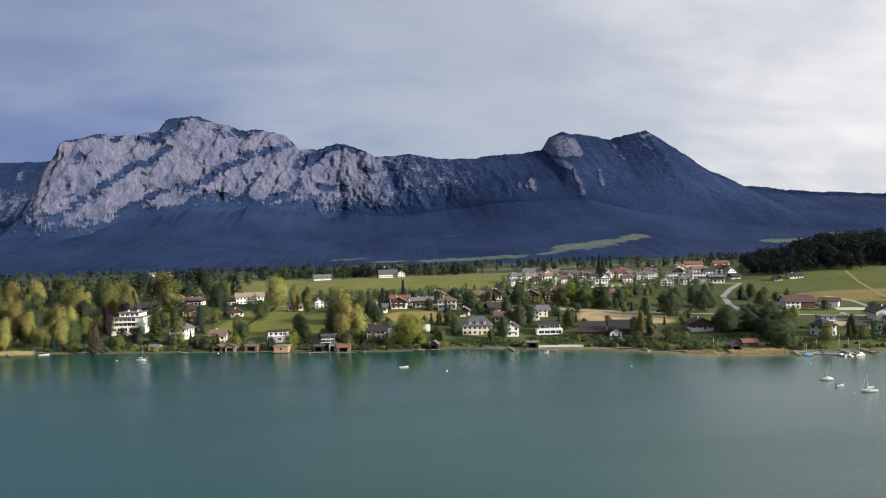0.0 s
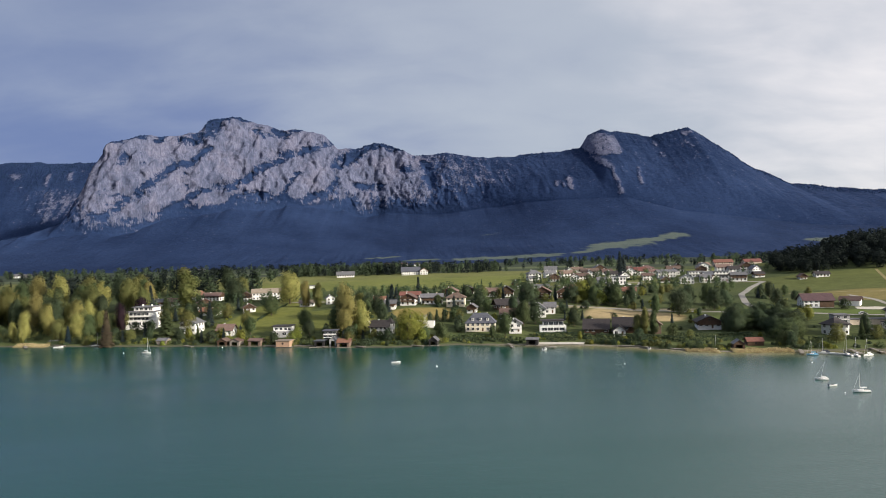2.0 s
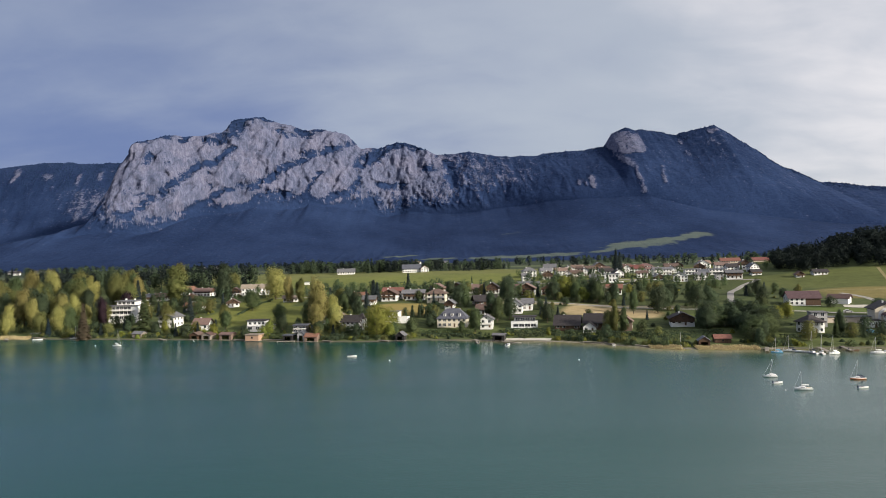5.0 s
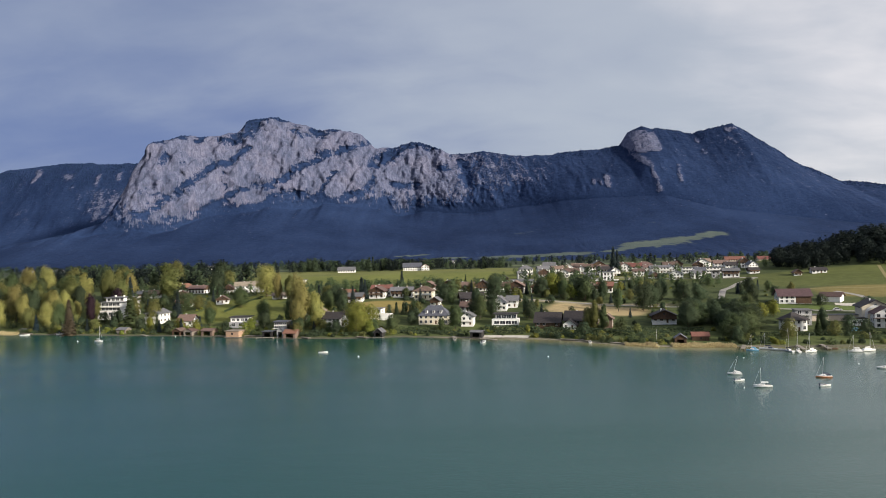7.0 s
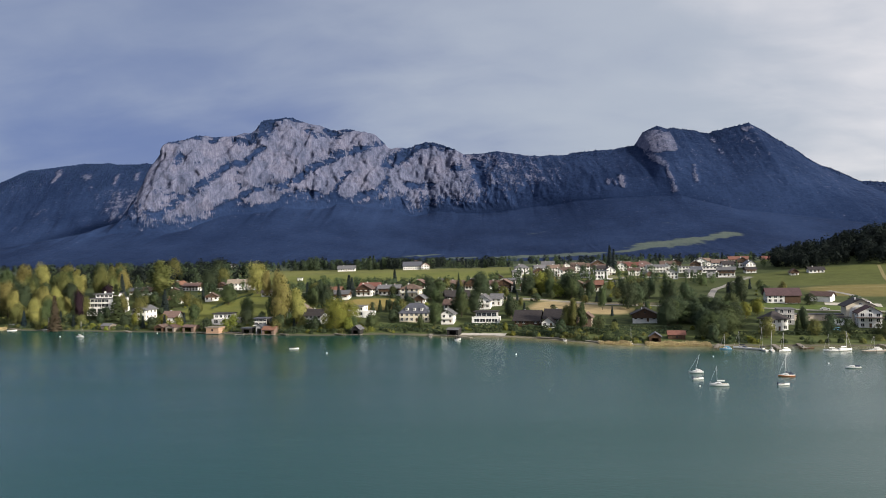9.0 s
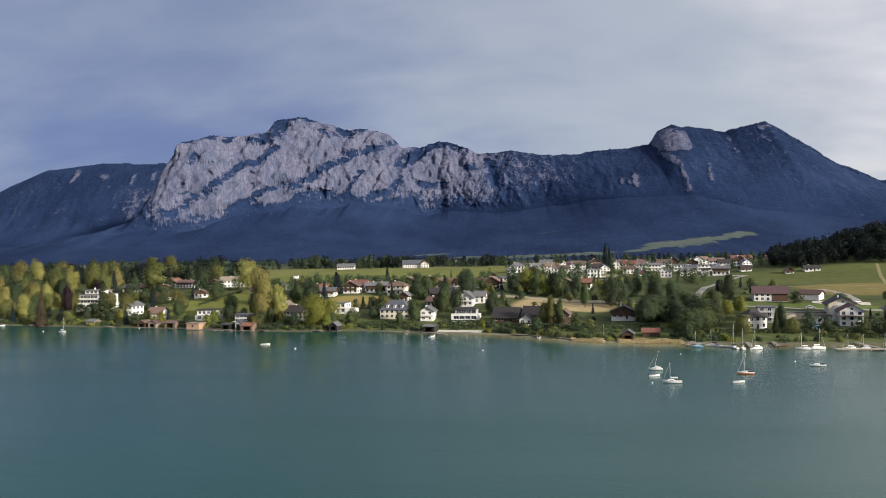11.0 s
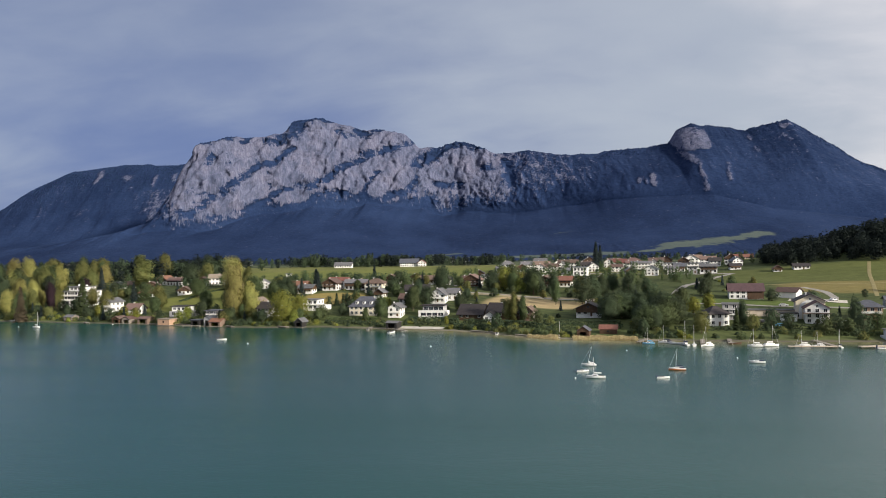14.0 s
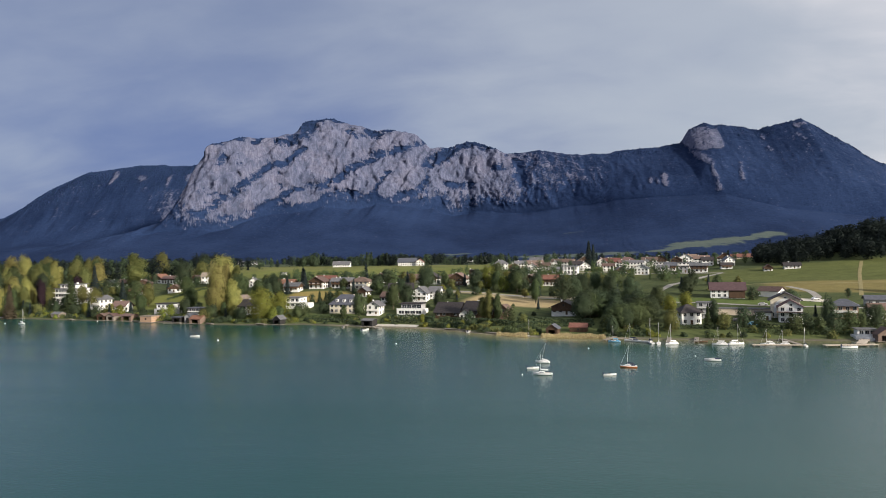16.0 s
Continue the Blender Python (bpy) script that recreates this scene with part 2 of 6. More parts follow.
def mountain_material():
    m = bpy.data.materials.new("hazed_limestone_and_forest")
    m.use_nodes = True
    g = Nodes(m.node_tree)
    at = g.add("ShaderNodeNewGeometry").outputs["Position"]
    rock = g.add("ShaderNodeAttribute", attribute_name="rock").outputs["Fac"]
    mead = g.add("ShaderNodeAttribute", attribute_name="meadow").outputs["Fac"]
    streak = g.noise(g.scaled(at, (1, 0.5, 0.2)), 0.085, 6, 0.7, 0.5)
    blotch = g.noise(at, 0.012, 5, 0.6)
    crack = g.noise(g.scaled(at, (1, 1, 0.5), (0, 0.6, 0)), 0.09, 5, 0.7)
    slab = g.noise(g.scaled(at, (1, 1, 0.45), (0, 0.5, 0)), 0.032, 4, 0.65, 0.6)
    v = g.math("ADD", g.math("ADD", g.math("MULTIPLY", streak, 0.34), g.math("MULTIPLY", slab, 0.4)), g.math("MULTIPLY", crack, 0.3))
    # bluish stone tones include the haze of distance
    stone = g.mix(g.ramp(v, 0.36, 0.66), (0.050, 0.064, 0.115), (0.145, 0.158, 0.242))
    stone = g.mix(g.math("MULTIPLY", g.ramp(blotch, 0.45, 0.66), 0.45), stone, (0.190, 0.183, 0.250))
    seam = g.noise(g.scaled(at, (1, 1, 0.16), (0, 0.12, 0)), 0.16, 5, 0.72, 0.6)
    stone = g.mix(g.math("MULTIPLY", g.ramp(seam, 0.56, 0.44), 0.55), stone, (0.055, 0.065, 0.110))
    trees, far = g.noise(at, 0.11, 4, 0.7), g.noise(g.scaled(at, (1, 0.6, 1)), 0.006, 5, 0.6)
    # forest and meadow colours also have distance haze painted in
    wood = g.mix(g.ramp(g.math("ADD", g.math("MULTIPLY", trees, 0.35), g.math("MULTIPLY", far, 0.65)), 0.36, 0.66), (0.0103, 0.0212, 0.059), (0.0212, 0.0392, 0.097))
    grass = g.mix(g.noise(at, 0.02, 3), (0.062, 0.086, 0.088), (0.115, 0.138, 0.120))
    fringe = g.noise(g.scaled(at, (1, 1, 0.55), (0, 0.35, 0)), 0.055, 6, 0.75)
    spikes = g.noise(g.scaled(at, (1, 1, 0.4)), 0.17, 5, 0.7)
    edge = g.math("ADD", rock, g.math("ADD", g.math("MULTIPLY", g.math("SUBTRACT", fringe, 0.5), 1.7), g.math("MULTIPLY", g.math("SUBTRACT", spikes, 0.5), 1.9)))
    col = g.mix(g.ramp(edge, 0.28, 0.62), wood, stone)
    medge = g.math("ADD", mead, g.math("MULTIPLY", g.math("SUBTRACT", g.noise(at, 0.03, 5, 0.7), 0.5), 1.5))
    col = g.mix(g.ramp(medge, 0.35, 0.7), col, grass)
    n = g.add("ShaderNodeBump", {"Strength": 0.75, "Distance": 6.0, "Height": g.math("ADD", g.math("MULTIPLY", g.math("ADD", g.math("MULTIPLY", crack, 1.3), streak), g.ramp(rock, -0.2, 0.7)), g.math("MULTIPLY", trees, 0.55))}).outputs[0]
    s = g.add("ShaderNodeBsdfPrincipled", {"Base Color": col, "Roughness": 0.95, "Specular IOR Level": 0.05, "Normal": n}).outputs[0]
    g.add("ShaderNodeOutputMaterial", {"Surface": s})
    return m


def water_material():
    m = bpy.data.materials.new("lake_water")
    m.use_nodes = True
    g = Nodes(m.node_tree)
    at = g.add("ShaderNodeNewGeometry").outputs["Position"]
    shallow = g.add("ShaderNodeAttribute", attribute_name="shallow").outputs["Fac"]
    patch = g.noise(g.scaled(at, (0.5, 1.4, 1)), 0.012, 4, 0.55)
    col = g.mix(patch, (0.0030, 0.047, 0.0375), (0.006, 0.061, 0.049))
    bed = g.math("ADD", shallow, g.math("MULTIPLY", g.math("SUBTRACT", g.noise(at, 0.07, 4, 0.6), 0.5), 0.35))
    col = g.mix(g.ramp(bed, 0.15, 1.0), col, (0.19, 0.185, 0.10))
    small = g.noise(g.scaled(at, (1, 1.6, 1), (0, 0, 0.3)), 0.9, 3, 0.6)
    large = g.noise(g.scaled(at, (0.6, 1.5, 1), (0, 0, 0.2)), 0.12, 3, 0.5)
    calm = g.ramp(g.noise(g.scaled(at, (0.3, 1.6, 1)), 0.01, 3, 0.5), 0.35, 0.65)
    n = g.add("ShaderNodeBump", {"Strength": 0.2, "Distance": 0.25, "Height": g.math("ADD", small, g.math("MULTIPLY", large, 1.4))}).outputs[0]
    s = g.add("ShaderNodeBsdfPrincipled", {"Base Color": col, "Roughness": g.math("ADD", 0.16, g.math("MULTIPLY", calm, 0.1)), "IOR": 1.333, "Specular IOR Level": 0.75, "Normal": n}).outputs[0]
    g.add("ShaderNodeOutputMaterial", {"Surface": s})
    return m


LAND, MOUNTAIN, WATER = ground_material(), mountain_material(), water_material()


# ---- helpers for meshes ----
def lattice(ix, iy, seed):
    h = (ix.astype(np.int64) * 374761393 + iy.astype(np.int64) * 668265263 + seed * 1442695041) & 0xFFFFFFFF
    h = ((h ^ (h >> 13)) * 1274126177) & 0xFFFFFFFF
    return ((h ^ (h >> 16)) & 0xFFFF) / 65535.0


def soft_noise(x, y, seed=0, octaves=4, gain=0.5):
    """Value noise in -1..1, summed over octaves."""
    total, amp, most = 0.0, 1.0, 0.0
    x, y = np.asarray(x, float), np.asarray(y, float)
    for o in range(octaves):
        ix, iy = np.floor(x), np.floor(y)
        fx, fy = x - ix, y - iy
        fx, fy = fx * fx * (3 - 2 * fx), fy * fy * (3 - 2 * fy)
        a, b = lattice(ix, iy, seed + o), lattice(ix + 1, iy, seed + o)
        c, d = lattice(ix, iy + 1, seed + o), lattice(ix + 1, iy + 1, seed + o)
        total = total + amp * (2 * ((a * (1 - fx) + b * fx) * (1 - fy) + (c * (1 - fx) + d * fx) * fy) - 1)
        most, amp, x, y = most + amp, amp * gain, x * 2.03 + 17.1, y * 2.03 + 5.7
    return total / most


def mesh_from(name, verts, faces, mat, even=False):
    me = bpy.data.meshes.new(name)
    me.from_pydata([tuple(v) for v in verts], [], faces)
    me.materials.append(mat)
    if even:
        me.polygons.foreach_set("use_smooth", [True] * len(me.polygons))
    me.update()
    return me


def sheet(name, xs, ys, zs, mat, marks=None, colours=None):
    """A grid of quads over arrays of rows by columns, with marks per point."""
    r, c = xs.shape
    verts = np.stack([xs, ys, zs], -1).reshape(-1, 3)
    k = (np.arange(r - 1)[:, None] * c + np.arange(c - 1)).ravel()
    faces = np.stack([k, k + 1, k + c + 1, k + c], 1)
    me = bpy.data.meshes.new(name)
    me.from_pydata(verts.tolist(), [], faces.tolist())
    me.polygons.foreach_set("use_smooth", [True] * len(me.polygons))
    for n, v in (marks or {}).items():
        me.attributes.new(n, "FLOAT", "POINT").data.foreach_set("value", np.asarray(v, np.float32).ravel())
    for n, v in (colours or {}).items():
        rgba = np.concatenate([v, np.ones(v.shape[:-1] + (1,))], -1)
        me.attributes.new(n, "FLOAT_COLOR", "POINT").data.foreach_set("color", rgba.astype(np.float32).ravel())
    me.materials.append(mat)
    me.update()
    return new(name, me)


# ---- the land and the lake ----
SHORE_X = (-900, -190, -150, -110, -75, -40, -8, 20, 48, 70, 95, 112, 126, 142, 160, 195, 240, 290, 400, 1100)
SHORE_Y = (560, 419, 410, 401, 393, 383, 372, 368, 370, 363, 358, 351, 342, 327, 319, 313, 309, 307, 306, 330)
RISE_D = (-400, -60, -6, 0, 3, 15, 30, 50, 75, 100, 140, 190, 240, 300, 380, 700, 1100, 4000)
RISE_Z = (-14, -7, -1.4, 0, 0.5, 1.4, 2.8, 5.0, 8.0, 10.5, 13.0, 14.5, 17.0, 21.0, 22.5, 21.0, 20.0, 20.0)


def shore(x):
    return np.interp(x, SHORE_X, SHORE_Y)


def smooth(v):
    v = np.clip(v, 0, 1)
    return v * v * (3 - 2 * v)


def ground_z(x, y):
    """The height of the land over the lake."""
    x, y = np.asarray(x, float), np.asarray(y, float)
    d = y - shore(x)
    z = np.interp(d, RISE_D, RISE_Z)
    swell = np.exp(-(((d - 95) / 60) ** 2))
    side = 0.12 + 0.1 * smooth((x + 70) / 60) - 0.42 * smooth((x - 105) / 60)
    z = z * (1 + np.where(d > 0, swell * side, 0))
    hill = 17 * np.exp(-(((x - 450) / 130) ** 2) - ((y - 590) / 110) ** 2)
    return z + hill * smooth(d / 80)


def spaced(lo, a, b, hi, step, wide):
    """Coordinates that are fine from a to b and widen towards lo and hi."""
    out, s, v = [], step, b
    while v < hi:
        out.append(v)
        s = min(s * 1.18, wide)
        v += s
    down, s, v = [], step, a
    while v > lo:
        v -= s
        s = min(s * 1.18, wide)
        down.append(v)
    return np.array(down[::-1] + list(np.arange(a, b, step)) + out + [hi])


def region(x, y, cx, cy, rx, ry, turn=0.0, edge=0.12):
    """1 inside a rounded oblong, 0 outside."""
    c, s = math.cos(radians(turn)), math.sin(radians(turn))
    u, v = ((x - cx) * c + (y - cy) * s) / rx, (-(x - cx) * s + (y - cy) * c) / ry
    return smooth((1 + edge - (u**4 + v**4) ** 0.25) / (2 * edge))


def build_land():
    gx, gy = spaced(-3200, -250, 420, 3200, 2.4, 160), spaced(-3000, 295, 640, 3600, 2.4, 160)
    xs, ys = np.meshgrid(gx, gy)
    d = ys - shore(xs)
    zs = ground_z(xs, ys)
    zs = zs + np.where(d > 4, 1, 0) * (0.35 * soft_noise(xs / 14, ys / 14, 3) + 0.8 * soft_noise(xs / 60, ys / 60, 5)) * smooth(d / 30)
    cover = np.zeros(xs.shape + (3,)) + np.array((0.059, 0.078, 0.034))

    def lay(mask, colour):
        cover[:] = cover * (1 - mask[..., None]) + np.array(colour) * mask[..., None]

    n = soft_noise(xs / 25, ys / 25, 9)
    lay(smooth(n * 2), (0.046, 0.063, 0.029))
    lay(smooth((45 - d) / 20), (0.078, 0.100, 0.040))
    lay(smooth((d - 200) / 60) * smooth((260 - xs) / 40), (0.142, 0.152, 0.055))
    lay(region(xs, ys, 30, 650, 150, 45), (0.138, 0.157, 0.047))
    lay(region(xs, ys, -62, 478, 22, 52, -12), (0.138, 0.152, 0.042))
    lay(region(xs, ys, -28, 445, 30, 25), (0.132, 0.146, 0.042))
    lay(region(xs, ys, 32, 445, 19, 16), (0.237, 0.190, 0.072))
    lay(region(xs, ys, 150, 412, 27, 15, -24), (0.361, 0.285, 0.169))
    lay(region(xs, ys, 140, 438, 55, 5.5, -14, 0.2), (0.342, 0.294, 0.208))
    lay(region(xs, ys, 200, 388, 16, 10, -20), (0.095, 0.128, 0.039))
    lay(region(xs, ys, 345, 505, 75, 36, -5), (0.090, 0.106, 0.037))
    lay(region(xs, ys, 345, 447, 56, 20, -6), (0.185, 0.155, 0.066))
    lay(region(xs, ys, 262, 400, 60, 9, -20), (0.095, 0.133, 0.042))
    lay(region(xs, ys, 300, 640, 60, 30), (0.140, 0.155, 0.045))
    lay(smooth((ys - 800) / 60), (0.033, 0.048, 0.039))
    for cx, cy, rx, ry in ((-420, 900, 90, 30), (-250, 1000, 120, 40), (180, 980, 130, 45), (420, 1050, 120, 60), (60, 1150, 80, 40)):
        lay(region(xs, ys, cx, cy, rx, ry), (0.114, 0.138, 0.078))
    lay(smooth((3.2 - d) / 2) * smooth((d + 3) / 2), (0.104, 0.095, 0.085))
    lay(smooth((3.2 - d) / 2) * smooth((d + 3) / 2) * smooth((xs - 55) / 20) * smooth((205 - xs) / 15), (0.247, 0.218, 0.195))
    lay(smooth(-(d + 1) / 2), (0.114, 0.114, 0.091))
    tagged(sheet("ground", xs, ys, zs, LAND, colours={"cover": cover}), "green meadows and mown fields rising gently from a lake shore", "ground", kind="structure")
    gx, gy = spaced(-3200, -250, 420, 3200, 4.0, 200), spaced(-3000, 240, 440, 620, 4.0, 200)
    xs, ys = np.meshgrid(gx, gy)
    d = shore(xs) - ys
    sh = np.exp(-np.maximum(d, 0) / (6.0 + 9.0 * smooth((xs - 40) / 60))) * (0.45 + 0.75 * smooth((xs - 40) / 60))
    tagged(sheet("water", xs, ys, 0 * xs, WATER, marks={"shallow": sh}), "calm teal-green lake water with faint ripples", "lake", kind="structure")


build_land()

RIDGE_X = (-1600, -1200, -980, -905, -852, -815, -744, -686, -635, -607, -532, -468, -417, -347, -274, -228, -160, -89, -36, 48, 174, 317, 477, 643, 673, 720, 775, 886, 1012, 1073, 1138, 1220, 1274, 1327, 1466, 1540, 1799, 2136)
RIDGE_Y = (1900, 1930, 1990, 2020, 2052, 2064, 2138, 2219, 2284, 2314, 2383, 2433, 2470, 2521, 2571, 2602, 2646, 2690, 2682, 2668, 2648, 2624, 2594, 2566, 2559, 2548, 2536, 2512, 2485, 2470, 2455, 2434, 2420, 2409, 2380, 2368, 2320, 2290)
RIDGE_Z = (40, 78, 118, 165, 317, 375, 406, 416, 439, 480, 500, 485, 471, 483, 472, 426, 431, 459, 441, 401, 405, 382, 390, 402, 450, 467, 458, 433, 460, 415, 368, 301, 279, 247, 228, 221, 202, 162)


def line_mask(x, z, ax, az, bx, bz, wide):
    """1 near the segment from a to b in the plane of x and z."""
    px, pz, lx, lz = x - ax, z - az, bx - ax, bz - az
    t = np.clip((px * lx + pz * lz) / (lx * lx + lz * lz), 0, 1)
    return np.exp(-(((px - t * lx) ** 2 + (pz - t * lz) ** 2) / wide**2))


def mountain_forest(xs, ys, zs, keep, n, seed, small=1.8, large=4.2):
    """Thousands of small spruce spikes over a slope, as one mesh."""
    rg = np.random.default_rng(seed)
    dx, dy, dz = np.diff(xs[:-1], axis=1), np.diff(ys, axis=0)[:, :-1], np.diff(zs, axis=0)[:, :-1]
    w = np.abs(dx) * np.hypot(dy, dz) * keep[:-1, :-1] * (zs[:-1, :-1] > 24)
    cell = rg.choice(w.size, n, p=(w / w.sum()).ravel())
    i, j = np.unravel_index(cell, w.shape)
    a, b = rg.uniform(0, 1, n), rg.uniform(0, 1, n)
    at = lambda m: m[i, j] * (1 - a) * (1 - b) + m[i, j + 1] * a * (1 - b) + m[i + 1, j] * (1 - a) * b + m[i + 1, j + 1] * a * b
    x, y, z = at(xs), at(ys), at(zs)
    t = rg.uniform(small, large, n)
    r = t * rg.uniform(0.6, 0.95, n)
    w = rg.uniform(0, 6.28, n)
    ring = [np.stack([x + r * np.cos(w + k * 1.571), y + r * np.sin(w + k * 1.571), z - 0.6], 1) for k in range(4)]
    tip = np.stack([x, y, z + t], 1)
    v = np.stack(ring + [tip], 1).reshape(-1, 3)
    k = np.arange(n) * 5
    f = np.concatenate([np.stack([k + s, k + (s + 1) % 4, k + 4], 1) for s in range(4)])
    me = bpy.data.meshes.new("mountain_forest")
    me.from_pydata(v.tolist(), [], f.tolist())
    me.materials.append(HAZED_SPRUCE)
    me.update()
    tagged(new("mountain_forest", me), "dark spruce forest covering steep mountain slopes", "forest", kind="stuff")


# wooded ledges and two cracks across the cliff: width, strength and a line of x and height
CLIFF_BANDS = (
    (12, 0.8, (-795, 165), (-765, 197), (-733, 226), (-700, 267), (-686, 299)), (10, 1.0, (-686, 299), (-669, 317), (-637, 328), (-618, 359), (-599, 382)),
    (9, 0.9, (-623, 229), (-576, 259), (-531, 267)), (12, 1.0, (-531, 267), (-490, 289), (-460, 326), (-426, 350), (-384, 374)),
    (11, 0.7, (-531, 222), (-489, 247), (-441, 242), (-389, 238)), (6, 0.8, (-683, 174), (-650, 205), (-632, 217)),
    (12, 0.8, (-773, 330), (-768, 314)), (15, 0.5, (-795, 235), (-775, 225)), (14, 0.9, (-660, 408), (-645, 402)), (21, 1.0, (-618, 420), (-600, 440), (-578, 475)),
    # the two narrow upright lines darken rock cracks with forest colour; no trees there
    (13, 0.8, (-475, 466), (-450, 452)), (12, 0.9, (-425, 458), (-400, 448)), (4, 0.6, (-645, 300), (-631, 228)), (3, 0.5, (-740, 350), (-724, 266)),
    (11, 0.9, (-407, 379), (-352, 394), (-298, 413)), (7, 0.8, (-385, 258), (-349, 319)), (24, 1.0, (-222, 365), (-189, 392), (-150, 415)), (12, 1.0, (-140, 424), (-79, 447), (-31, 434)),
    (9, 0.9, (-318, 235), (-253, 256), (-226, 305)), (11, 0.9, (-163, 286), (-71, 279)), (11, 0.7, (0, 350), (20, 346)), (12, 0.9, (74, 371), (95, 336), (100, 290)), (10, 0.8, (-300, 415), (-255, 440)),
)
# bare rock and scree in the forest
BARE = (
    (14, 0.85, (662, 350), (692, 314)), (5, 0.95, (696, 308), (690, 268)), (8, 1.0, (690, 262), (690, 216)), (10, 0.95, (556, 276), (553, 250)), (6, 0.75, (512, 266), (510, 252)), (5, 0.6, (532, 262), (534, 250)),
    (8, 0.6, (776, 300), (764, 252)), (9, 0.75, (988, 436), (1012, 442)), (10, 0.6, (978, 402), (984, 385)), (7, 0.65, (882, 356), (886, 345)), (7, 0.6, (884, 408), (882, 398)),
)


def build_mountains():
    x = np.linspace(-1500, 2110, 860)
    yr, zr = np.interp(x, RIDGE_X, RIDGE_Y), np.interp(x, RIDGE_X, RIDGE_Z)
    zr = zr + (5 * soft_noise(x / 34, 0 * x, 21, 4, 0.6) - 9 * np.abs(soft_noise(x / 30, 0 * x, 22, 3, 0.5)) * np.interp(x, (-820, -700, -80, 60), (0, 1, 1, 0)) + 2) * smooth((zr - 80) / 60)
    steep = np.interp(x, (-975, -880, -240, -60, 120, 300, 560, 650, 760, 860, 2000), (1, 1, 1, 0.97, 0.92, 0.8, 0.52, 0.5, 0.42, 0.3, 0.2))
    steep = np.convolve(np.pad(steep, 15, mode="edge"), np.ones(31) / 31, "valid")
    zc = np.interp(x, (-900, -812, -769, -735, -714, -683, -649, -597, -521, -449, -374, -311, -192, -137, -57, 101, 425, 700, 840, 1200, 2000), (104, 118, 112, 122, 138, 150, 170, 178, 192, 184, 208, 205, 192, 168, 182, 172, 200, 200, 150, 95, 60))
    zc = np.minimum(zc, zr * 0.8) + 9 * steep**3 * soft_noise(x / 40, 0 * x, 31, 4, 0.6)
    run = 520 - 380 * steep
    rows = []
    low = np.linspace(0, 1, 90)[:, None] ** 0.9
    y0, z0 = 1330 + 40 * soft_noise(x / 300, 0 * x, 2), 17.0
    yc = yr - run
    broad = np.convolve(np.pad(zc, 40, mode="edge"), np.ones(81) / 81, "valid")
    yb = np.convolve(np.pad(yc, 40, mode="edge"), np.ones(81) / 81, "valid")
    rows.append((y0 + (yb - y0) * low + (yc - yb) * low**6, z0 + (broad - z0) * low**2.0 + (zc - broad) * low**10))
    up = np.linspace(0, 1, 150)[1:, None]
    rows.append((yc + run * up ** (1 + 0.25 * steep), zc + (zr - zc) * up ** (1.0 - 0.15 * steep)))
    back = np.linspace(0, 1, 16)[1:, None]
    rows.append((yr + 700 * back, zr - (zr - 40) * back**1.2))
    ys, zs = np.concatenate([r[0] for r in rows]), np.concatenate([r[1] for r in rows])
    xs = np.broadcast_to(x, ys.shape).copy()
    h = (zs - zc) / np.maximum(zr - zc, 20)
    face = smooth(h / 0.22) * smooth((1.02 - h) / 0.06)
    front = (np.arange(len(ys)) < 239)[:, None]
    # buttresses, gullies and ledges
    warp = 30 * soft_noise(xs / 90, zs / 90, 41, 3)
    ribs = soft_noise((xs + 0.35 * zs + warp) / 52, zs / 190, 43, 5, 0.55)
    ribs2 = 1 - 2 * np.abs(soft_noise((xs - 0.3 * zs + warp) / 36, zs / 120, 47, 4, 0.55))
    chips = soft_noise(xs / 11, zs / 16, 53, 3, 0.6)
    ys = ys + front * face * steep**1.6 * np.interp(x, (-920, -830, 0, 180), (0.15, 1, 1, 0.45)) * (-30 * ribs - 15 * ribs2 - 9 * chips - 15 * np.abs(soft_noise((xs - 0.9 * zs) / 75, (zs + 0.6 * xs) / 150, 49, 4, 0.55)))
    slope = front * smooth((zs - 25) / 60) * (1 - face * steep)
    zs = zs + slope * (3 * soft_noise(xs / 260, ys / 210, 61, 4) + (0.7 + 2.2 * smooth(h / 0.5)) * soft_noise(xs / 18, ys / 18, 67, 3, 0.6))
    zs = zs + (1 - slope) * front * 1.5 * chips
    # bare limestone
    jag = soft_noise(xs / 60, zs / 28, 71, 4, 0.6)
    fleck = soft_noise((xs + 0.5 * zs) / 24, zs / 16, 73, 4, 0.6)
    rock = np.interp(xs - 40 * smooth((330 - zs) / 200), (-975, -900, -850, -240, -20, 60, 110, 330, 400, 630, 900, 2000), (0, 0.2, 1, 1, 0.95, 0.66, 0.40, 0.30, 0.1, 0.08, 0.1, 0.0))
    foot = smooth((h + 0.02 - 0.12 * jag - 0.12 * fleck) / 0.26)
    crown = smooth((1.03 - h + 0.10 * jag + 0.06 * fleck) / 0.05)
    rock = rock * foot * crown
    # half-grown ground under the eastern walls, in steep streaks
    gully = soft_noise((xs + 0.25 * zs) / 13, zs / 60, 77, 3, 0.6)
    half = smooth((xs + 350) / 90) * smooth((zc + 105 - zs + 25 * jag) / 55)
    rock = rock - half * (0.38 - 0.4 * gully) - smooth((xs - 90) / 50) * (0.05 - 0.3 * gully) * smooth(rock * 4)
    patchy = soft_noise((xs + 0.6 * zs) / 38, zs / 26, 79, 3, 0.6)
    bx, bz = xs + 13 * jag + 8 * fleck, zs + 9 * fleck + 7 * jag
    cliff_band = np.zeros_like(zs)
    for wide, k, *pts in CLIFF_BANDS:
        one = np.zeros_like(zs)
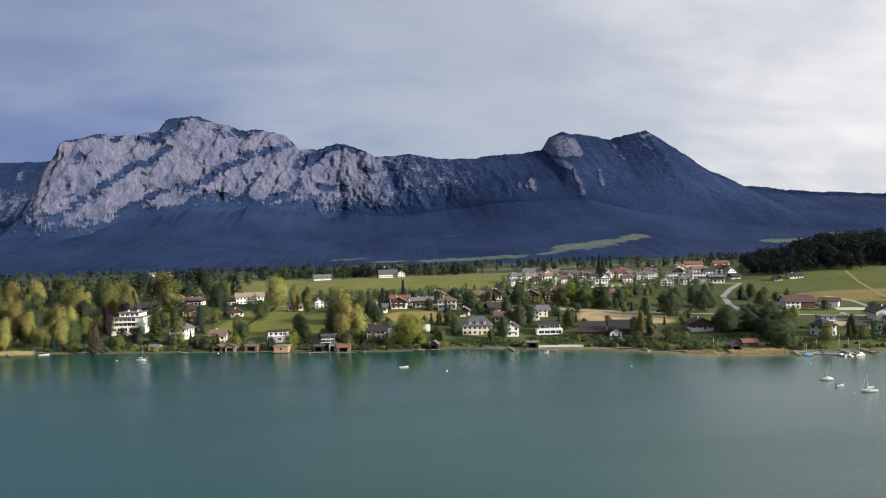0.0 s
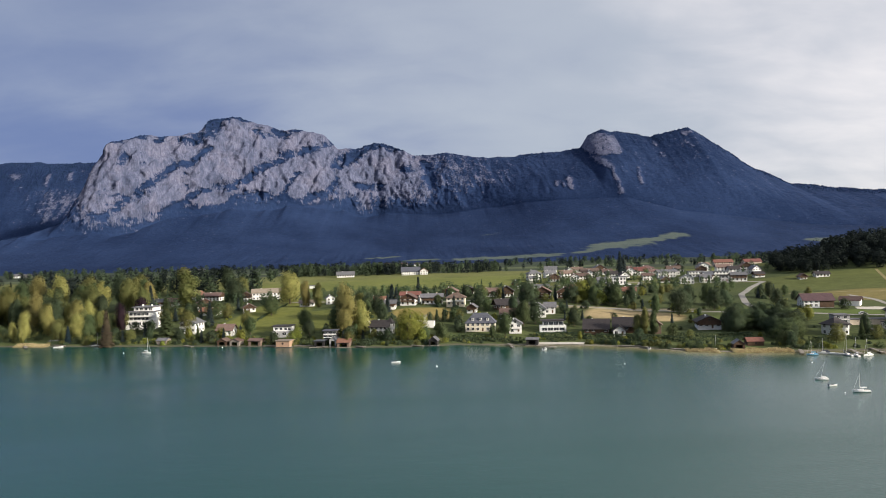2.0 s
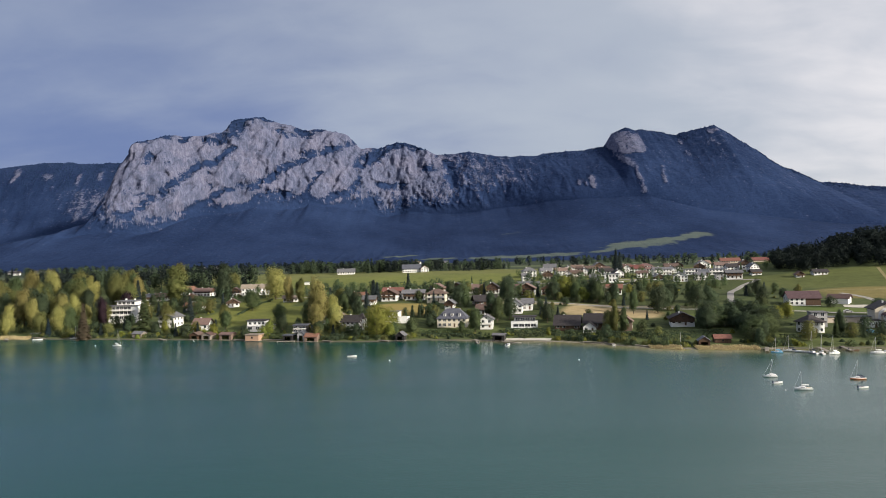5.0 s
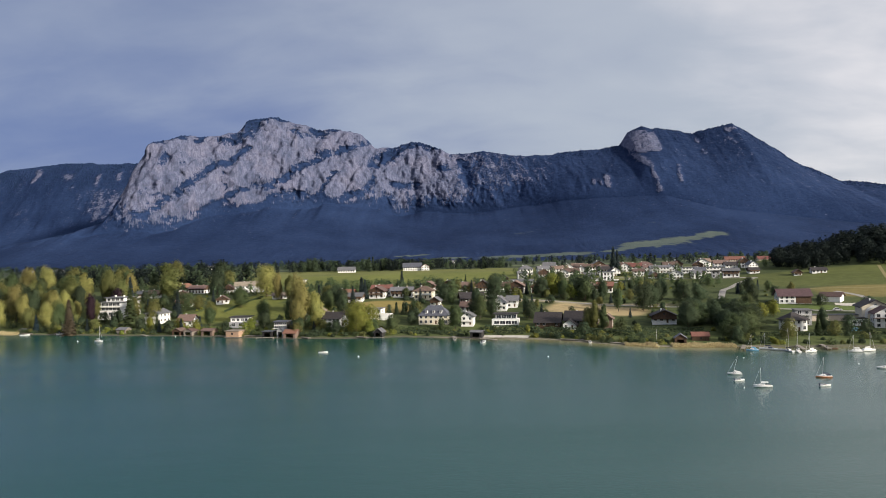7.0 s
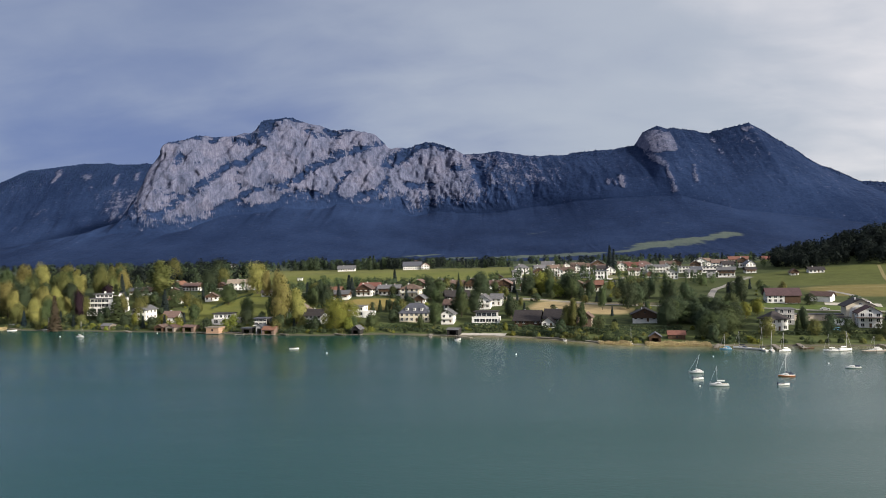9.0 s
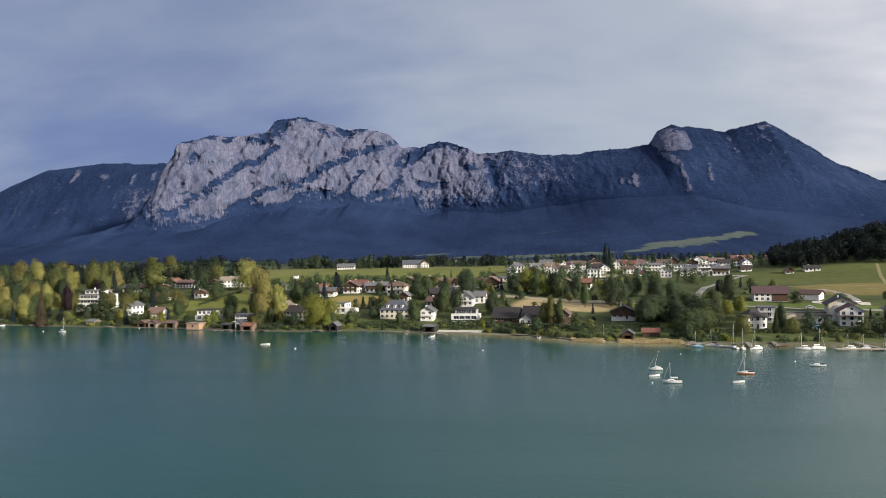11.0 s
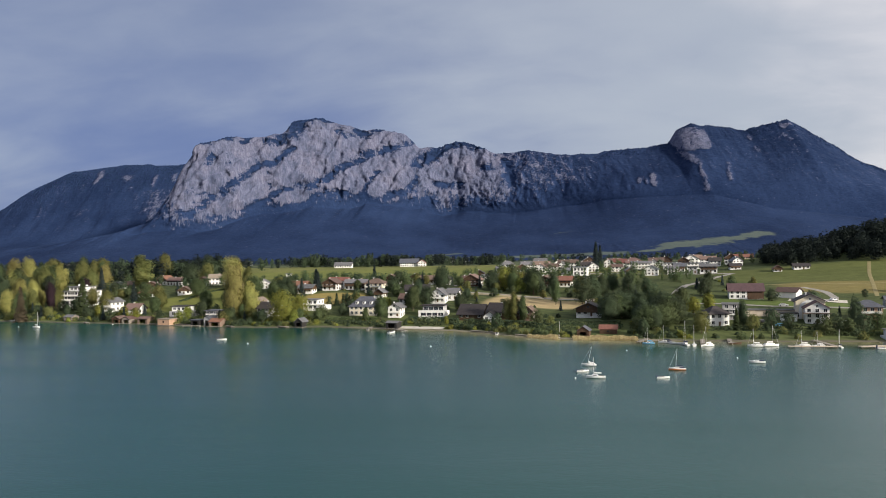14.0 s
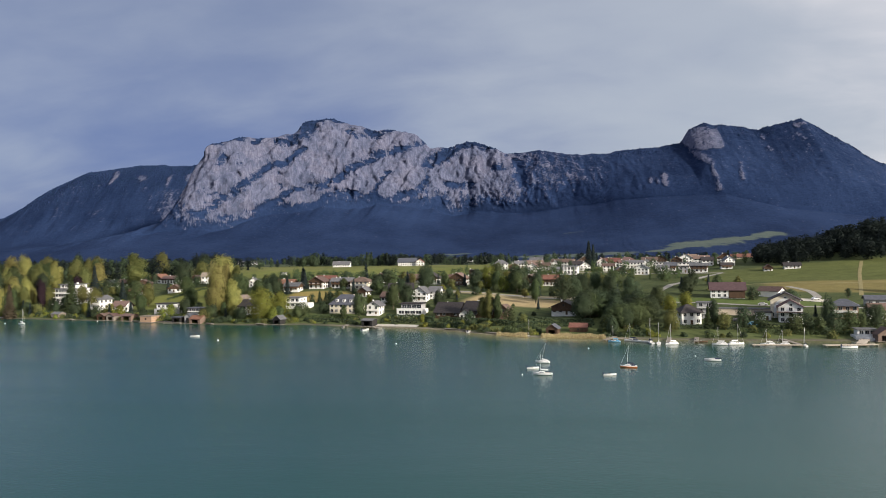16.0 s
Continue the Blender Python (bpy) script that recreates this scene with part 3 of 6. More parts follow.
        for (ax, az), (cx, cz) in zip(pts, pts[1:]):
            one = np.maximum(one, line_mask(bx, bz, ax, az, cx, cz, wide * 1.25))
        cliff_band = np.maximum(cliff_band, k * one)
    tuft = soft_noise((xs + 0.5 * zs) / 14, zs / 10, 85, 3, 0.65)
    rock = rock - cliff_band * (1.05 + 0.4 * patchy + 1.1 * tuft)
    ys = ys + front * 9 * cliff_band * face
    rock = rock + 0.35 * fleck * smooth(rock * 3)
    dome = smooth((1.1 - ((xs - 702 + 6 * jag) / 55) ** 4 - ((zs - 408 + 9 * jag) / 50) ** 4) / 0.5)
    rock = np.maximum(rock, dome * (0.82 + 0.5 * fleck + 0.6 * gully - 0.5 * smooth((zs - 425) / 20)))
    for wide, k, *pts in BARE:
        for (ax, az), (cx, cz) in zip(pts, pts[1:]):
            rock = np.maximum(rock, k * (0.9 + 0.5 * fleck + 0.5 * gully) * line_mask(xs + 5 * jag, zs + 6 * fleck, ax, az, cx, cz, wide))
    rock = rock * front
    meadow = np.zeros_like(zs)
    for ax, ay, cx, cy, wide, k in ((420, 1650, 500, 1730, 26, 0.85), (500, 1735, 590, 1765, 50, 1.0), (580, 1775, 650, 1798, 34, 0.95), (688, 1822, 722, 1843, 36, 0.95), (1050, 1760, 1190, 1775, 36, 1.0), (1315, 1866, 1400, 1838, 40, 1.0), (150, 1600, 330, 1622, 44, 1.0), (-70, 1700, -10, 1724, 22, 0.75), (30, 1622, 70, 1622, 28, 0.9), (230, 2060, 280, 2066, 18, 0.5), (330, 1632, 380, 1640, 12, 0.9), (560, 1990, 640, 2000, 14, 0.4)):
        meadow = np.maximum(meadow, k * line_mask(xs + 12 * soft_noise(xs / 40, ys / 40, 93), ys, ax, ay, cx, cy, wide))
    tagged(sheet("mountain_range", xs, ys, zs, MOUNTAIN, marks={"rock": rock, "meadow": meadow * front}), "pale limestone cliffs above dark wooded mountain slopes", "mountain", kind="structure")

    mountain_forest(xs, ys, zs, (1 - smooth((rock + 0.12) / 0.25)) * (1 - smooth(meadow * 3)) * (h < 1.6) * smooth((h - 0.8) / 0.15), 26000, 5)

    # the wooded mountain behind, at the cliff's end
    x = np.linspace(-3000, -900, 420)
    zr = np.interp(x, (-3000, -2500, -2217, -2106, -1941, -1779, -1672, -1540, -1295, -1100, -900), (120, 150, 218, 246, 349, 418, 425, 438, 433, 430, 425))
    zr = zr + 5 * soft_noise(x / 40, 0 * x, 81, 4, 0.6)
    q = np.concatenate([np.linspace(0, 1, 110), 1 + np.linspace(0, 1, 12)[1:]])[:, None]
    up = np.minimum(q, 1)
    ys = 1750 + 1150 * up + 600 * np.maximum(q - 1, 0) + 0 * x
    zs = 15 + (zr - 15) * (0.5 * up**1.8 + 0.5 * smooth((up - 0.55) / 0.45)) - (zr - 40) * np.maximum(q - 1, 0)
    xs = np.broadcast_to(x, ys.shape).copy()
    cliff = smooth((up - 0.6) / 0.1) * smooth((1.0 - up) / 0.1)
    ys = ys - cliff * 9 * soft_noise((xs + 0.3 * zs) / 60, zs / 150, 83, 4)
    zs = zs + smooth((zs - 30) / 60) * (5 * soft_noise(xs / 190, ys / 170, 87, 4) + 1.2 * soft_noise(xs / 18, ys / 18, 89, 3))
    spots = soft_noise((xs + 0.2 * zs) / 60, zs / 70, 91, 5, 0.6)
    rock = 0.35 * smooth((spots + 0.05) / 0.4) * cliff * np.interp(x, (-1900, -1750, -1000), (0.0, 0.55, 0.75))
    fine = soft_noise((xs + 0.2 * zs) / 18, zs / 34, 95, 4, 0.6)
    wedge = smooth((xs + 1385) / 40) * smooth((zs - 165 - 0.45 * np.maximum(-1240 - xs, 0)) / 40) * smooth((335 - zs) / 50)
    rock = np.maximum(rock, wedge * (0.3 + 0.75 * fine))
    for wide, k, *pts in ((9, 0.85, (-1614, 405), (-1596, 385), (-1593, 351)), (16, 0.6, (-1480, 370), (-1462, 362)), (9, 0.5, (-1432, 320), (-1425, 312)), (10, 0.8, (-1345, 368), (-1335, 338)), (11, 0.6, (-1282, 300), (-1268, 240), (-1258, 185)), (10, 0.8, (-1270, 378), (-1258, 352)), (12, 0.6, (-1215, 262), (-1232, 190))):
        for (ax, az), (cx, cz) in zip(pts, pts[1:]):
            rock = np.maximum(rock, k * (0.9 + 0.6 * fine) * line_mask(xs + 16 * spots, zs + 8 * spots, ax, az, cx, cz, wide))
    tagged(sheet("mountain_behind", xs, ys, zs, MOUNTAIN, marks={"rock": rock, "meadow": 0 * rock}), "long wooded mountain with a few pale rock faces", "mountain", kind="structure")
    mountain_forest(xs, ys, zs, (1 - smooth((rock - 0.15) / 0.3)) * (q < 1.15) * smooth((up - 0.75) / 0.2), 14000, 6, 2.0, 4.5)


build_mountains()


# ---- roads and paths ----
def strip(name, points, width, mat, label, category, lift=0.12, z=None):
    """A ribbon that lies on the land along a smooth line."""
    p = np.array(points, float)
    s = np.r_[0, np.cumsum(np.hypot(*np.diff(p, axis=0).T))]
    t = np.linspace(0, s[-1], max(int(s[-1] / 2.0), 2))
    cx, cy = np.interp(t, s, p[:, 0]), np.interp(t, s, p[:, 1])
    for _ in range(6):
        cx[1:-1], cy[1:-1] = (cx[:-2] + 2 * cx[1:-1] + cx[2:]) / 4, (cy[:-2] + 2 * cy[1:-1] + cy[2:]) / 4
    tx, ty = np.gradient(cx), np.gradient(cy)
    n = np.hypot(tx, ty)
    wob = width / 2 * (1 + 0.06 * soft_noise(t / 9, 0 * t, 7))
    rows = []
    for side in (-1, -0.4, 0.4, 1):
        x, y = cx - side * wob * ty / n, cy + side * wob * tx / n
        bump = 0.35 * soft_noise(x / 14, y / 14, 3) + 0.8 * soft_noise(x / 60, y / 60, 5)
        rows.append((x, y, ground_z(x, y) + bump * smooth((y - shore(x)) / 30) + lift - 0.06 * abs(side)))
    a = [np.stack([r[k] for r in rows]) for k in range(3)]
    return tagged(sheet(name, *a, mat), label, category, kind="structure")


ROADS = [
    ((92, 471), (108, 449), (141, 439), (177, 424), (209, 409), (233, 401), (268, 388), (330, 372), (400, 362)),
    ((284, 528), (262, 503), (241, 473), (228, 440), (222, 405)),
    ((284, 528), (262, 540), (240, 552), (205, 566), (170, 572), (120, 575), (60, 560)),
    ((296, 402), (303, 416), (306, 436), (300, 452)),
    ((205, 566), (196, 545), (180, 530), (150, 512), (100, 492), (60, 486), (20, 492), (-60, 520)),
]
for pts in ROADS:
    strip("road", pts, 3.8, ROADM, "narrow pale asphalt village road", "road")
strip("path", ((372, 532), (354, 492), (338, 452), (325, 420)), 2.0, PATHM, "trodden strip across the mown field", "path")
strip("path", ((270, 468), (300, 463), (350, 458), (420, 452)), 1.6, PATHM, "faint mown edge between two fields", "path")
strip("pavement", ((278, 410), (292, 404), (302, 400)), 9.0, GRAVEL, "pale gravel farmyard", "yard", 0.16)
strip("beach", ((86, 362.5), (98, 360.5), (108, 356.5)), 4.5, GRAVEL, "small pale gravel beach at the water", "beach", 0.25)

# ---- trees ----
rng = np.random.default_rng(4)


def cards(centres, outward, size, rg, turn=0.6, long=1.25):
    """Small leaf clumps at the centres, leaning outward; returns corner points, three for each."""
    n = len(centres)
    nrm = outward + turn * rg.normal(size=(n, 3))
    nrm /= np.linalg.norm(nrm, axis=1)[:, None] + 1e-9
    side = np.cross(nrm, rg.normal(size=(n, 3)))
    side /= np.linalg.norm(side, axis=1)[:, None] + 1e-9
    top = np.cross(nrm, side)
    s = (size * rg.uniform(0.6, 1.35, n))[:, None] * 0.62
    a, b = side * s * long, top * s
    k = 0.2 * s * nrm
    return np.stack([centres - a - 0.55 * b - k, centres + a - 0.4 * b, centres - 0.15 * a + b - k], 1)


def card_mesh(name, quads, mat, away=None):
    q = quads.reshape(-1, 3)
    me = bpy.data.meshes.new(name)
    f = np.arange(len(q)).reshape(-1, quads.shape[1])
    me.from_pydata(q.tolist(), [], f.tolist())
    me.materials.append(mat)
    me.update()
    if away is not None:
        n = away + np.array([0, 0, 0.2])
        n /= np.linalg.norm(n, axis=1)[:, None] + 1e-9
        me.normals_split_custom_set(np.repeat(n, quads.shape[1], axis=0).tolist())
    return me


def crown_cards(shape, rg, tall=14.0, n=1100, size=0.95):
    if shape == "conifer":
        f = rg.uniform(0.0, 1.0, n) ** 1.25
        tier = np.round(f * 13) / 13 + rg.normal(0, 0.012, n)
        ang = rg.uniform(0, 2 * np.pi, n)
        r = (1 - tier) * tall * 0.19 * (0.8 + 0.35 * np.sin(ang * 5 + tier * 40) * 0.5) * np.sqrt(rg.uniform(0.15, 1, n)) + 0.12
        c = np.stack([r * np.cos(ang), r * np.sin(ang), tall * (0.1 + 0.9 * tier) - 0.28 * r], 1)
        out = np.stack([np.cos(ang) * 0.5, np.sin(ang) * 0.5, 0.9 + 0 * r], 1)
        return cards(c, out, size, rg, 0.35, 1.5), out
    if shape == "poplar":
        k, wide, low, high = 24, 0.13, 0.06, 1.0
        zf = np.linspace(low, high - 0.06, k) + rg.normal(0, 0.02, k)
        env = np.sin(np.pi * np.clip((zf - low + 0.12) / (high - low + 0.16), 0, 1)) ** 0.6
        cen = np.stack([rg.normal(0, 0.42 * wide, k) * env, rg.normal(0, 0.42 * wide, k) * env, zf], 1) * tall
        rad = tall * wide * env * rg.uniform(0.55, 0.95, k) + 0.25
    else:
        k = 34 if shape == "broad" else 30
        wide, low = (0.36, 0.16) if shape == "broad" else (0.46, 0.06)
        zf = (np.arange(k) + rg.uniform(0, 1, k)) / k
        env = np.sin(np.pi * np.clip(0.1 + 0.86 * zf, 0, 1)) ** 0.55 * (1 - 0.16 * zf if shape == "broad" else 1)
        ang = np.arange(k) * 2.4 + rg.uniform(-0.5, 0.5, k)
        r = wide * env * rg.uniform(0.35, 1.0, k) * 0.82
        cen = np.stack([r * np.cos(ang), r * np.sin(ang), low + (1 - low) * (0.06 + 0.86 * zf)], 1) * tall
        rad = tall * rg.uniform(0.085, 0.165, k) * (wide / 0.36) ** 0.7
    w = rad**2 / (rad**2).sum()
    which = rg.choice(len(rad), n, p=w)
    d = rg.normal(size=(n, 3))
    d[:, 2] += 0.25
    d /= np.linalg.norm(d, axis=1)[:, None]
    stretch = np.array([1, 1, 1.0 if shape == "round" else 1.45])
    c = cen[which] + d * stretch * (rad[which] * rg.uniform(0.35, 1.0, n) ** 0.6 * rg.choice([1.0, 1.0, 1.0, 1.3], n))[:, None]
    stem = np.stack([c[:, 0], c[:, 1], 0.6 * (c[:, 2] - tall * 0.5)], 1)
    stem /= np.linalg.norm(stem, axis=1)[:, None] + 1e-6
    d = 0.42 * d + 0.72 * stem
    return cards(c, d, size, rg, 0.4), d + 0.1 * rg.normal(size=d.shape)


def trunk_mesh(shape, rg, tall=14.0):
    v, f = [], []

    def limb(a, b, ra, rb, sides=7):
        a, b = Vector(a), Vector(b)
        m = (b - a).to_track_quat("Z", "Y").to_matrix()
        s = len(v)
        for p, r in ((a, ra), (a.lerp(b, 0.5), (ra * 0.6 + rb * 0.4)), (b, rb)):
            for i in range(sides):
                w = 2 * math.pi * i / sides
                v.append(p + m @ Vector((r * math.cos(w), r * math.sin(w), 0)))
        for j in (0, sides):
            for i in range(sides):
                f.append((s + j + i, s + j + (i + 1) % sides, s + j + sides + (i + 1) % sides, s + j + sides + i))

    top = tall * (0.94 if shape in ("conifer", "poplar") else 0.72)
    limb((0, 0, -1.2), (0.1, 0.05, top), 0.022 * tall, 0.05)
    if shape in ("broad", "round"):
        for i in range(6):
            w, h = i * 2.4 + rg.uniform(0, 1), tall * rg.uniform(0.25, 0.5)
            r = tall * rg.uniform(0.18, 0.27)
            limb((0.05, 0, h), (r * math.cos(w), r * math.sin(w), h + tall * 0.22), 0.09 * tall / 10, 0.04)
    return mesh_from("trunk", v, f, BARK, True)


FIRST = {}
TREE_WORDS = {
    "broad": "spreading leafy tree", "round": "low round-crowned tree", "poplar": "tall slender poplar", "conifer": "pointed spruce",
}
HUE_WORDS = {
    "green": "mid-green", "olive": "olive-green", "gold": "sunlit yellow-green", "lime": "bright green", "dark": "dark green",
    "copper": "dark copper-leaved", "needle": "dark green", "larch": "brownish green", "bluefir": "blue-green",
}


def tree(shape, hue, x, y, tall, wide=1.0, beside="in a garden", far=False):
    z = float(ground_z(x, y)) - 0.15
    variant = int(rng.integers(0, 2 if y > 470 else 3))
    far = far or tall < 9 or y > 470 and tall < 16
    k = (shape, hue, variant, far)
    m = pose(x, y, z, 0, 0, float(rng.uniform(0, 360))) @ Matrix.Diagonal((tall / 14 * wide, tall / 14 * wide, tall / 14, 1))
    if k in FIRST:
        s = FIRST[k].scale
        ob = copy_thing(FIRST[k], m @ Matrix.Diagonal((1 / s.x, 1 / s.y, 1 / s.z, 1)))
    else:
        rg = np.random.default_rng(len(FIRST) * 7 + 3)
        ob = FIRST[k] = new("spruce" if shape == "conifer" else "poplar" if shape == "poplar" else "tree")
        a = new("trunk", trunk_mesh(shape, rg))
        n = {"conifer": 2600, "poplar": 5200, "broad": 6600, "round": 5400}[shape]
        size = 0.50 if shape == "conifer" else 0.36
        if far:
            n, size = n // 4, size * 1.8
        quads, away = crown_cards(shape, rg, n=n, size=size)
        b = new("crown", card_mesh("crown", quads, LEAF[hue], away))
        a.parent = b.parent = ob
        ob.matrix_basis = m
    size = "large " if tall > 19 else "small " if tall < 8 else ""
    return tagged(ob, f"{size}{HUE_WORDS[hue]} {TREE_WORDS[shape]} {beside}", "tree", "village trees")


def wood(name, spots, label, per=150, hues=("needle", "dark")):
    """A far wood as one mesh of many small clumps; spots: x, y, height, shape."""
    parts, facing = [], []
    rg = np.random.default_rng(len(spots))
    stems = {s: [crown_cards(s, rg, n=per, size=14 * 1.05 / math.sqrt(per)) for _ in range(5)] for s in ("conifer", "broad", "round")}
    for x, y, tall, shape in spots:
        q, away = stems[shape][int(rg.integers(0, 5))]
        q = q * (tall / 14)
        w = rg.uniform(0, 6.28)
        c, s = math.cos(w), math.sin(w)
        k = rg.uniform(0.9, 1.25)
        q = np.stack([k * (q[..., 0] * c - q[..., 1] * s) + x, k * (q[..., 0] * s + q[..., 1] * c) + y, q[..., 2] + float(ground_z(x, y)) - 0.6], -1)
        parts.append(q)
        facing.append(np.stack([away[:, 0] * c - away[:, 1] * s, away[:, 0] * s + away[:, 1] * c, away[:, 2]], 1))
    ob = new(name, card_mesh(name, np.concatenate(parts), LEAF[hues[0]], np.concatenate(facing)))
    ob.data.materials.append(LEAF[hues[1]])
    idx = np.repeat(rg.integers(0, 2, len(parts)), [len(p) for p in parts])
    ob.data.polygons.foreach_set("material_index", idx.astype(np.int32))
    return tagged(ob, label, "wood", kind="stuff")


def hedge(points, tall, deep, hue, label):
    p = np.array(points, float)
    s = np.r_[0, np.cumsum(np.hypot(*np.diff(p, axis=0).T))]
    n = int(s[-1] * (tall + deep) * 5)
    t = rng.uniform(0, s[-1], n)
    x, y = np.interp(t, s, p[:, 0]), np.interp(t, s, p[:, 1])
    u, v = rng.uniform(-1, 1, n), rng.uniform(0, 1, n)
    on_top = rng.uniform(size=n) < deep / (deep + tall)
    u, v = np.where(on_top, u, np.sign(u)), np.where(on_top, 1.0, v)
    h = tall * (1 + 0.12 * soft_noise(t / 3, 0 * t, 15))
    y = y + u * deep / 2
    c = np.stack([x, y, ground_z(x, y) + v * h], 1)
    out = np.stack([0 * x, np.where(on_top, 0, u), np.where(on_top, 1.0, 0.1)], 1)
    ob = new("hedge", card_mesh("hedge", cards(c, out, 0.6, rng, 0.5), LEAF[hue]))
    return tagged(ob, label, "hedge", kind="stuff")


def thicket(name, spots, label):
    """Undergrowth that nobody could count, as one mesh; spots: x, y, height, hue number."""
    hues = ("green", "dark", "olive", "lime")
    parts, idx = [], []
    for x, y, tall, hue in spots:
        n = int(60 + 45 * tall)
        d = rng.normal(size=(n, 3))
        d[:, 2] = np.abs(d[:, 2])
        d /= np.linalg.norm(d, axis=1)[:, None]
        c = d * rng.uniform(0.35, 0.62, (n, 1)) * np.array([1.1, 1.1, 1.5]) * tall + np.array([x, y, float(ground_z(x, y)) - 0.1])
        parts.append(cards(c, d, 0.42, rng, 0.4))
        idx += [hue] * n
    ob = new(name, card_mesh(name, np.concatenate(parts), LEAF[hues[0]]))
    for q in hues[1:]:
        ob.data.materials.append(LEAF[q])
    ob.data.polygons.foreach_set("material_index", np.array(idx, np.int32))
    return tagged(ob, label, "undergrowth", kind="stuff")


BUSH = {}


def shrub(x, y, tall, hue):
    m = pose(x, y, float(ground_z(x, y)) - 0.1, 0, 0, float(rng.uniform(0, 360))) @ Matrix.Diagonal((tall, tall, tall, 1))
    k = (hue, int(rng.integers(0, 2)))
    if k in BUSH:
        s = BUSH[k].scale
        ob = copy_thing(BUSH[k], m @ Matrix.Diagonal((1 / s.x, 1 / s.y, 1 / s.z, 1)))
    else:
        rg = np.random.default_rng(len(BUSH) + 50)
        d = rg.normal(size=(260, 3))
        d[:, 2] = np.abs(d[:, 2])
        d /= np.linalg.norm(d, axis=1)[:, None]
        c = d * rg.uniform(0.35, 0.62, (260, 1)) * np.array([1, 1, 1.5])
        ob = BUSH[k] = new("shrub", card_mesh("shrub", cards(c, d, 0.22, rg, 0.5), LEAF[hue]))
        ob.matrix_basis = m
    return tagged(ob, f"{HUE_WORDS[hue]} rounded garden shrub on a lawn", "shrub", "garden shrubs")


# ---- houses ----
def box(v, f, x0, y0, z0, x1, y1, z1):
    s = len(v)
    v += [(x0, y0, z0), (x1, y0, z0), (x1, y1, z0), (x0, y1, z0), (x0, y0, z1), (x1, y0, z1), (x1, y1, z1), (x0, y1, z1)]
    f += [(s, s + 3, s + 2, s + 1), (s + 4, s + 5, s + 6, s + 7), (s, s + 1, s + 5, s + 4), (s + 1, s + 2, s + 6, s + 5), (s + 2, s + 3, s + 7, s + 6), (s + 3, s, s + 4, s + 7)]


def boxes(name, *sizes, mat):
    v, f = [], []
    for b in sizes:
        box(v, f, *b)
    return mesh_from(name, v, f, mat)


def part(name, data, parent, label="", m=None):
    ob = new(name, data)
    ob.parent = parent
    if m is not None:
        ob.matrix_basis = m
    if label:
        ob["label"] = label
    return ob


def swap(verts):
    return [(-y, x, z) for x, y, z in verts]


SHARED = {}


def window_meshes(w, h, mat, key):
    k = (round(w, 2), round(h, 2), key)
    if k not in SHARED:
        e = 0.1
        gx, gz = (-w / 2 - e, -w / 2, -0.04, 0.04, w / 2, w / 2 + e), (-h / 2 - e, -h / 2, h / 2, h / 2 + e)
        n = 24
        v = [(a, b, c) for b in (-0.07, 0.03) for c in gz for a in gx]
        solid = {(i, j) for i in range(5) for j in range(3) if not (j == 1 and i in (1, 3))}
        f = []
        for i, j in solid:
            q = j * 6 + i
            f += [(q, q + 1, q + 7, q + 6), (q + n, q + 6 + n, q + 7 + n, q + 1 + n)]
            for a, b, o in ((q, q + 1, (i, j - 1)), (q + 1, q + 7, (i + 1, j)), (q + 7, q + 6, (i, j + 1)), (q + 6, q, (i - 1, j))):
                if o not in solid:
                    f.append((b, a, a + n, b + n))
        fr = mesh_from("window", v, f, mat)
        SHARED[k] = (fr, boxes("pane", (-w / 2, -0.025, -h / 2, w / 2, 0.02, h / 2), mat=GLASS))
    return SHARED[k]


def window(parent, m, w=1.45, h=1.55, brown=False):
    fr, pa = window_meshes(w, h, WOODF if brown else FRAME, brown)
    ob = part("window", fr, parent, m=m)
    part("pane", pa, ob)


def roof_mesh(kind, w, d, h, pitch, over, mat, thick=0.3):
    """The ridge runs along x. Returns the mesh and the ridge's height."""
    t = math.tan(radians(pitch))
    if kind == "flat":
        return boxes("roof", (-w / 2 - over, -d / 2 - over, h, w / 2 + over, d / 2 + over, h + 0.4), mat=mat), h + 0.4
    hd, hw = d / 2 + over, w / 2 + over
    e, top = h - over * t, h + d / 2 * t
    if kind == "gable":
        sec = [(-hd, e), (-hd, e + thick), (0, top + thick * 1.15), (hd, e + thick), (hd, e), (0, top)]
        v = [(x, y, z) for x in (-hw, hw) for y, z in sec]
        f = [(0, 1, 2, 5), (5, 2, 3, 4), (6, 11, 8, 7), (11, 10, 9, 8)]
        f += [(i, (i + 1) % 6 + 0, (i + 1) % 6 + 6, i + 6) for i in range(6)]
        f = [tuple(reversed(q)) if n >= 4 else q for n, q in enumerate(f)]
        return mesh_from("roof", v, f, mat), top + thick
    r = max(hw - hd * 0.95, 0.15)
    v = [(-hw, -hd, e), (hw, -hd, e), (hw, hd, e), (-hw, hd, e), (-hw, -hd, e + thick), (hw, -hd, e + thick), (hw, hd, e + thick), (-hw, hd, e + thick), (-r, 0, top + thick), (r, 0, top + thick)]
    f = [(3, 2, 1, 0), (0, 1, 5, 4), (1, 2, 6, 5), (2, 3, 7, 6), (3, 0, 4, 7), (4, 5, 9, 8), (5, 6, 9), (6, 7, 8, 9), (7, 4, 8)]
    return mesh_from("roof", v, f, mat), top + thick


ROOF_WORDS = {"brown": "brown tiled", "dark": "dark tiled", "red": "red tiled", "dusty": "faded red tiled", "grey": "grey tiled", "slate": "dark slate", "tan": "pale tan tiled", "plum": "plum-brown tiled"}
SITES = []


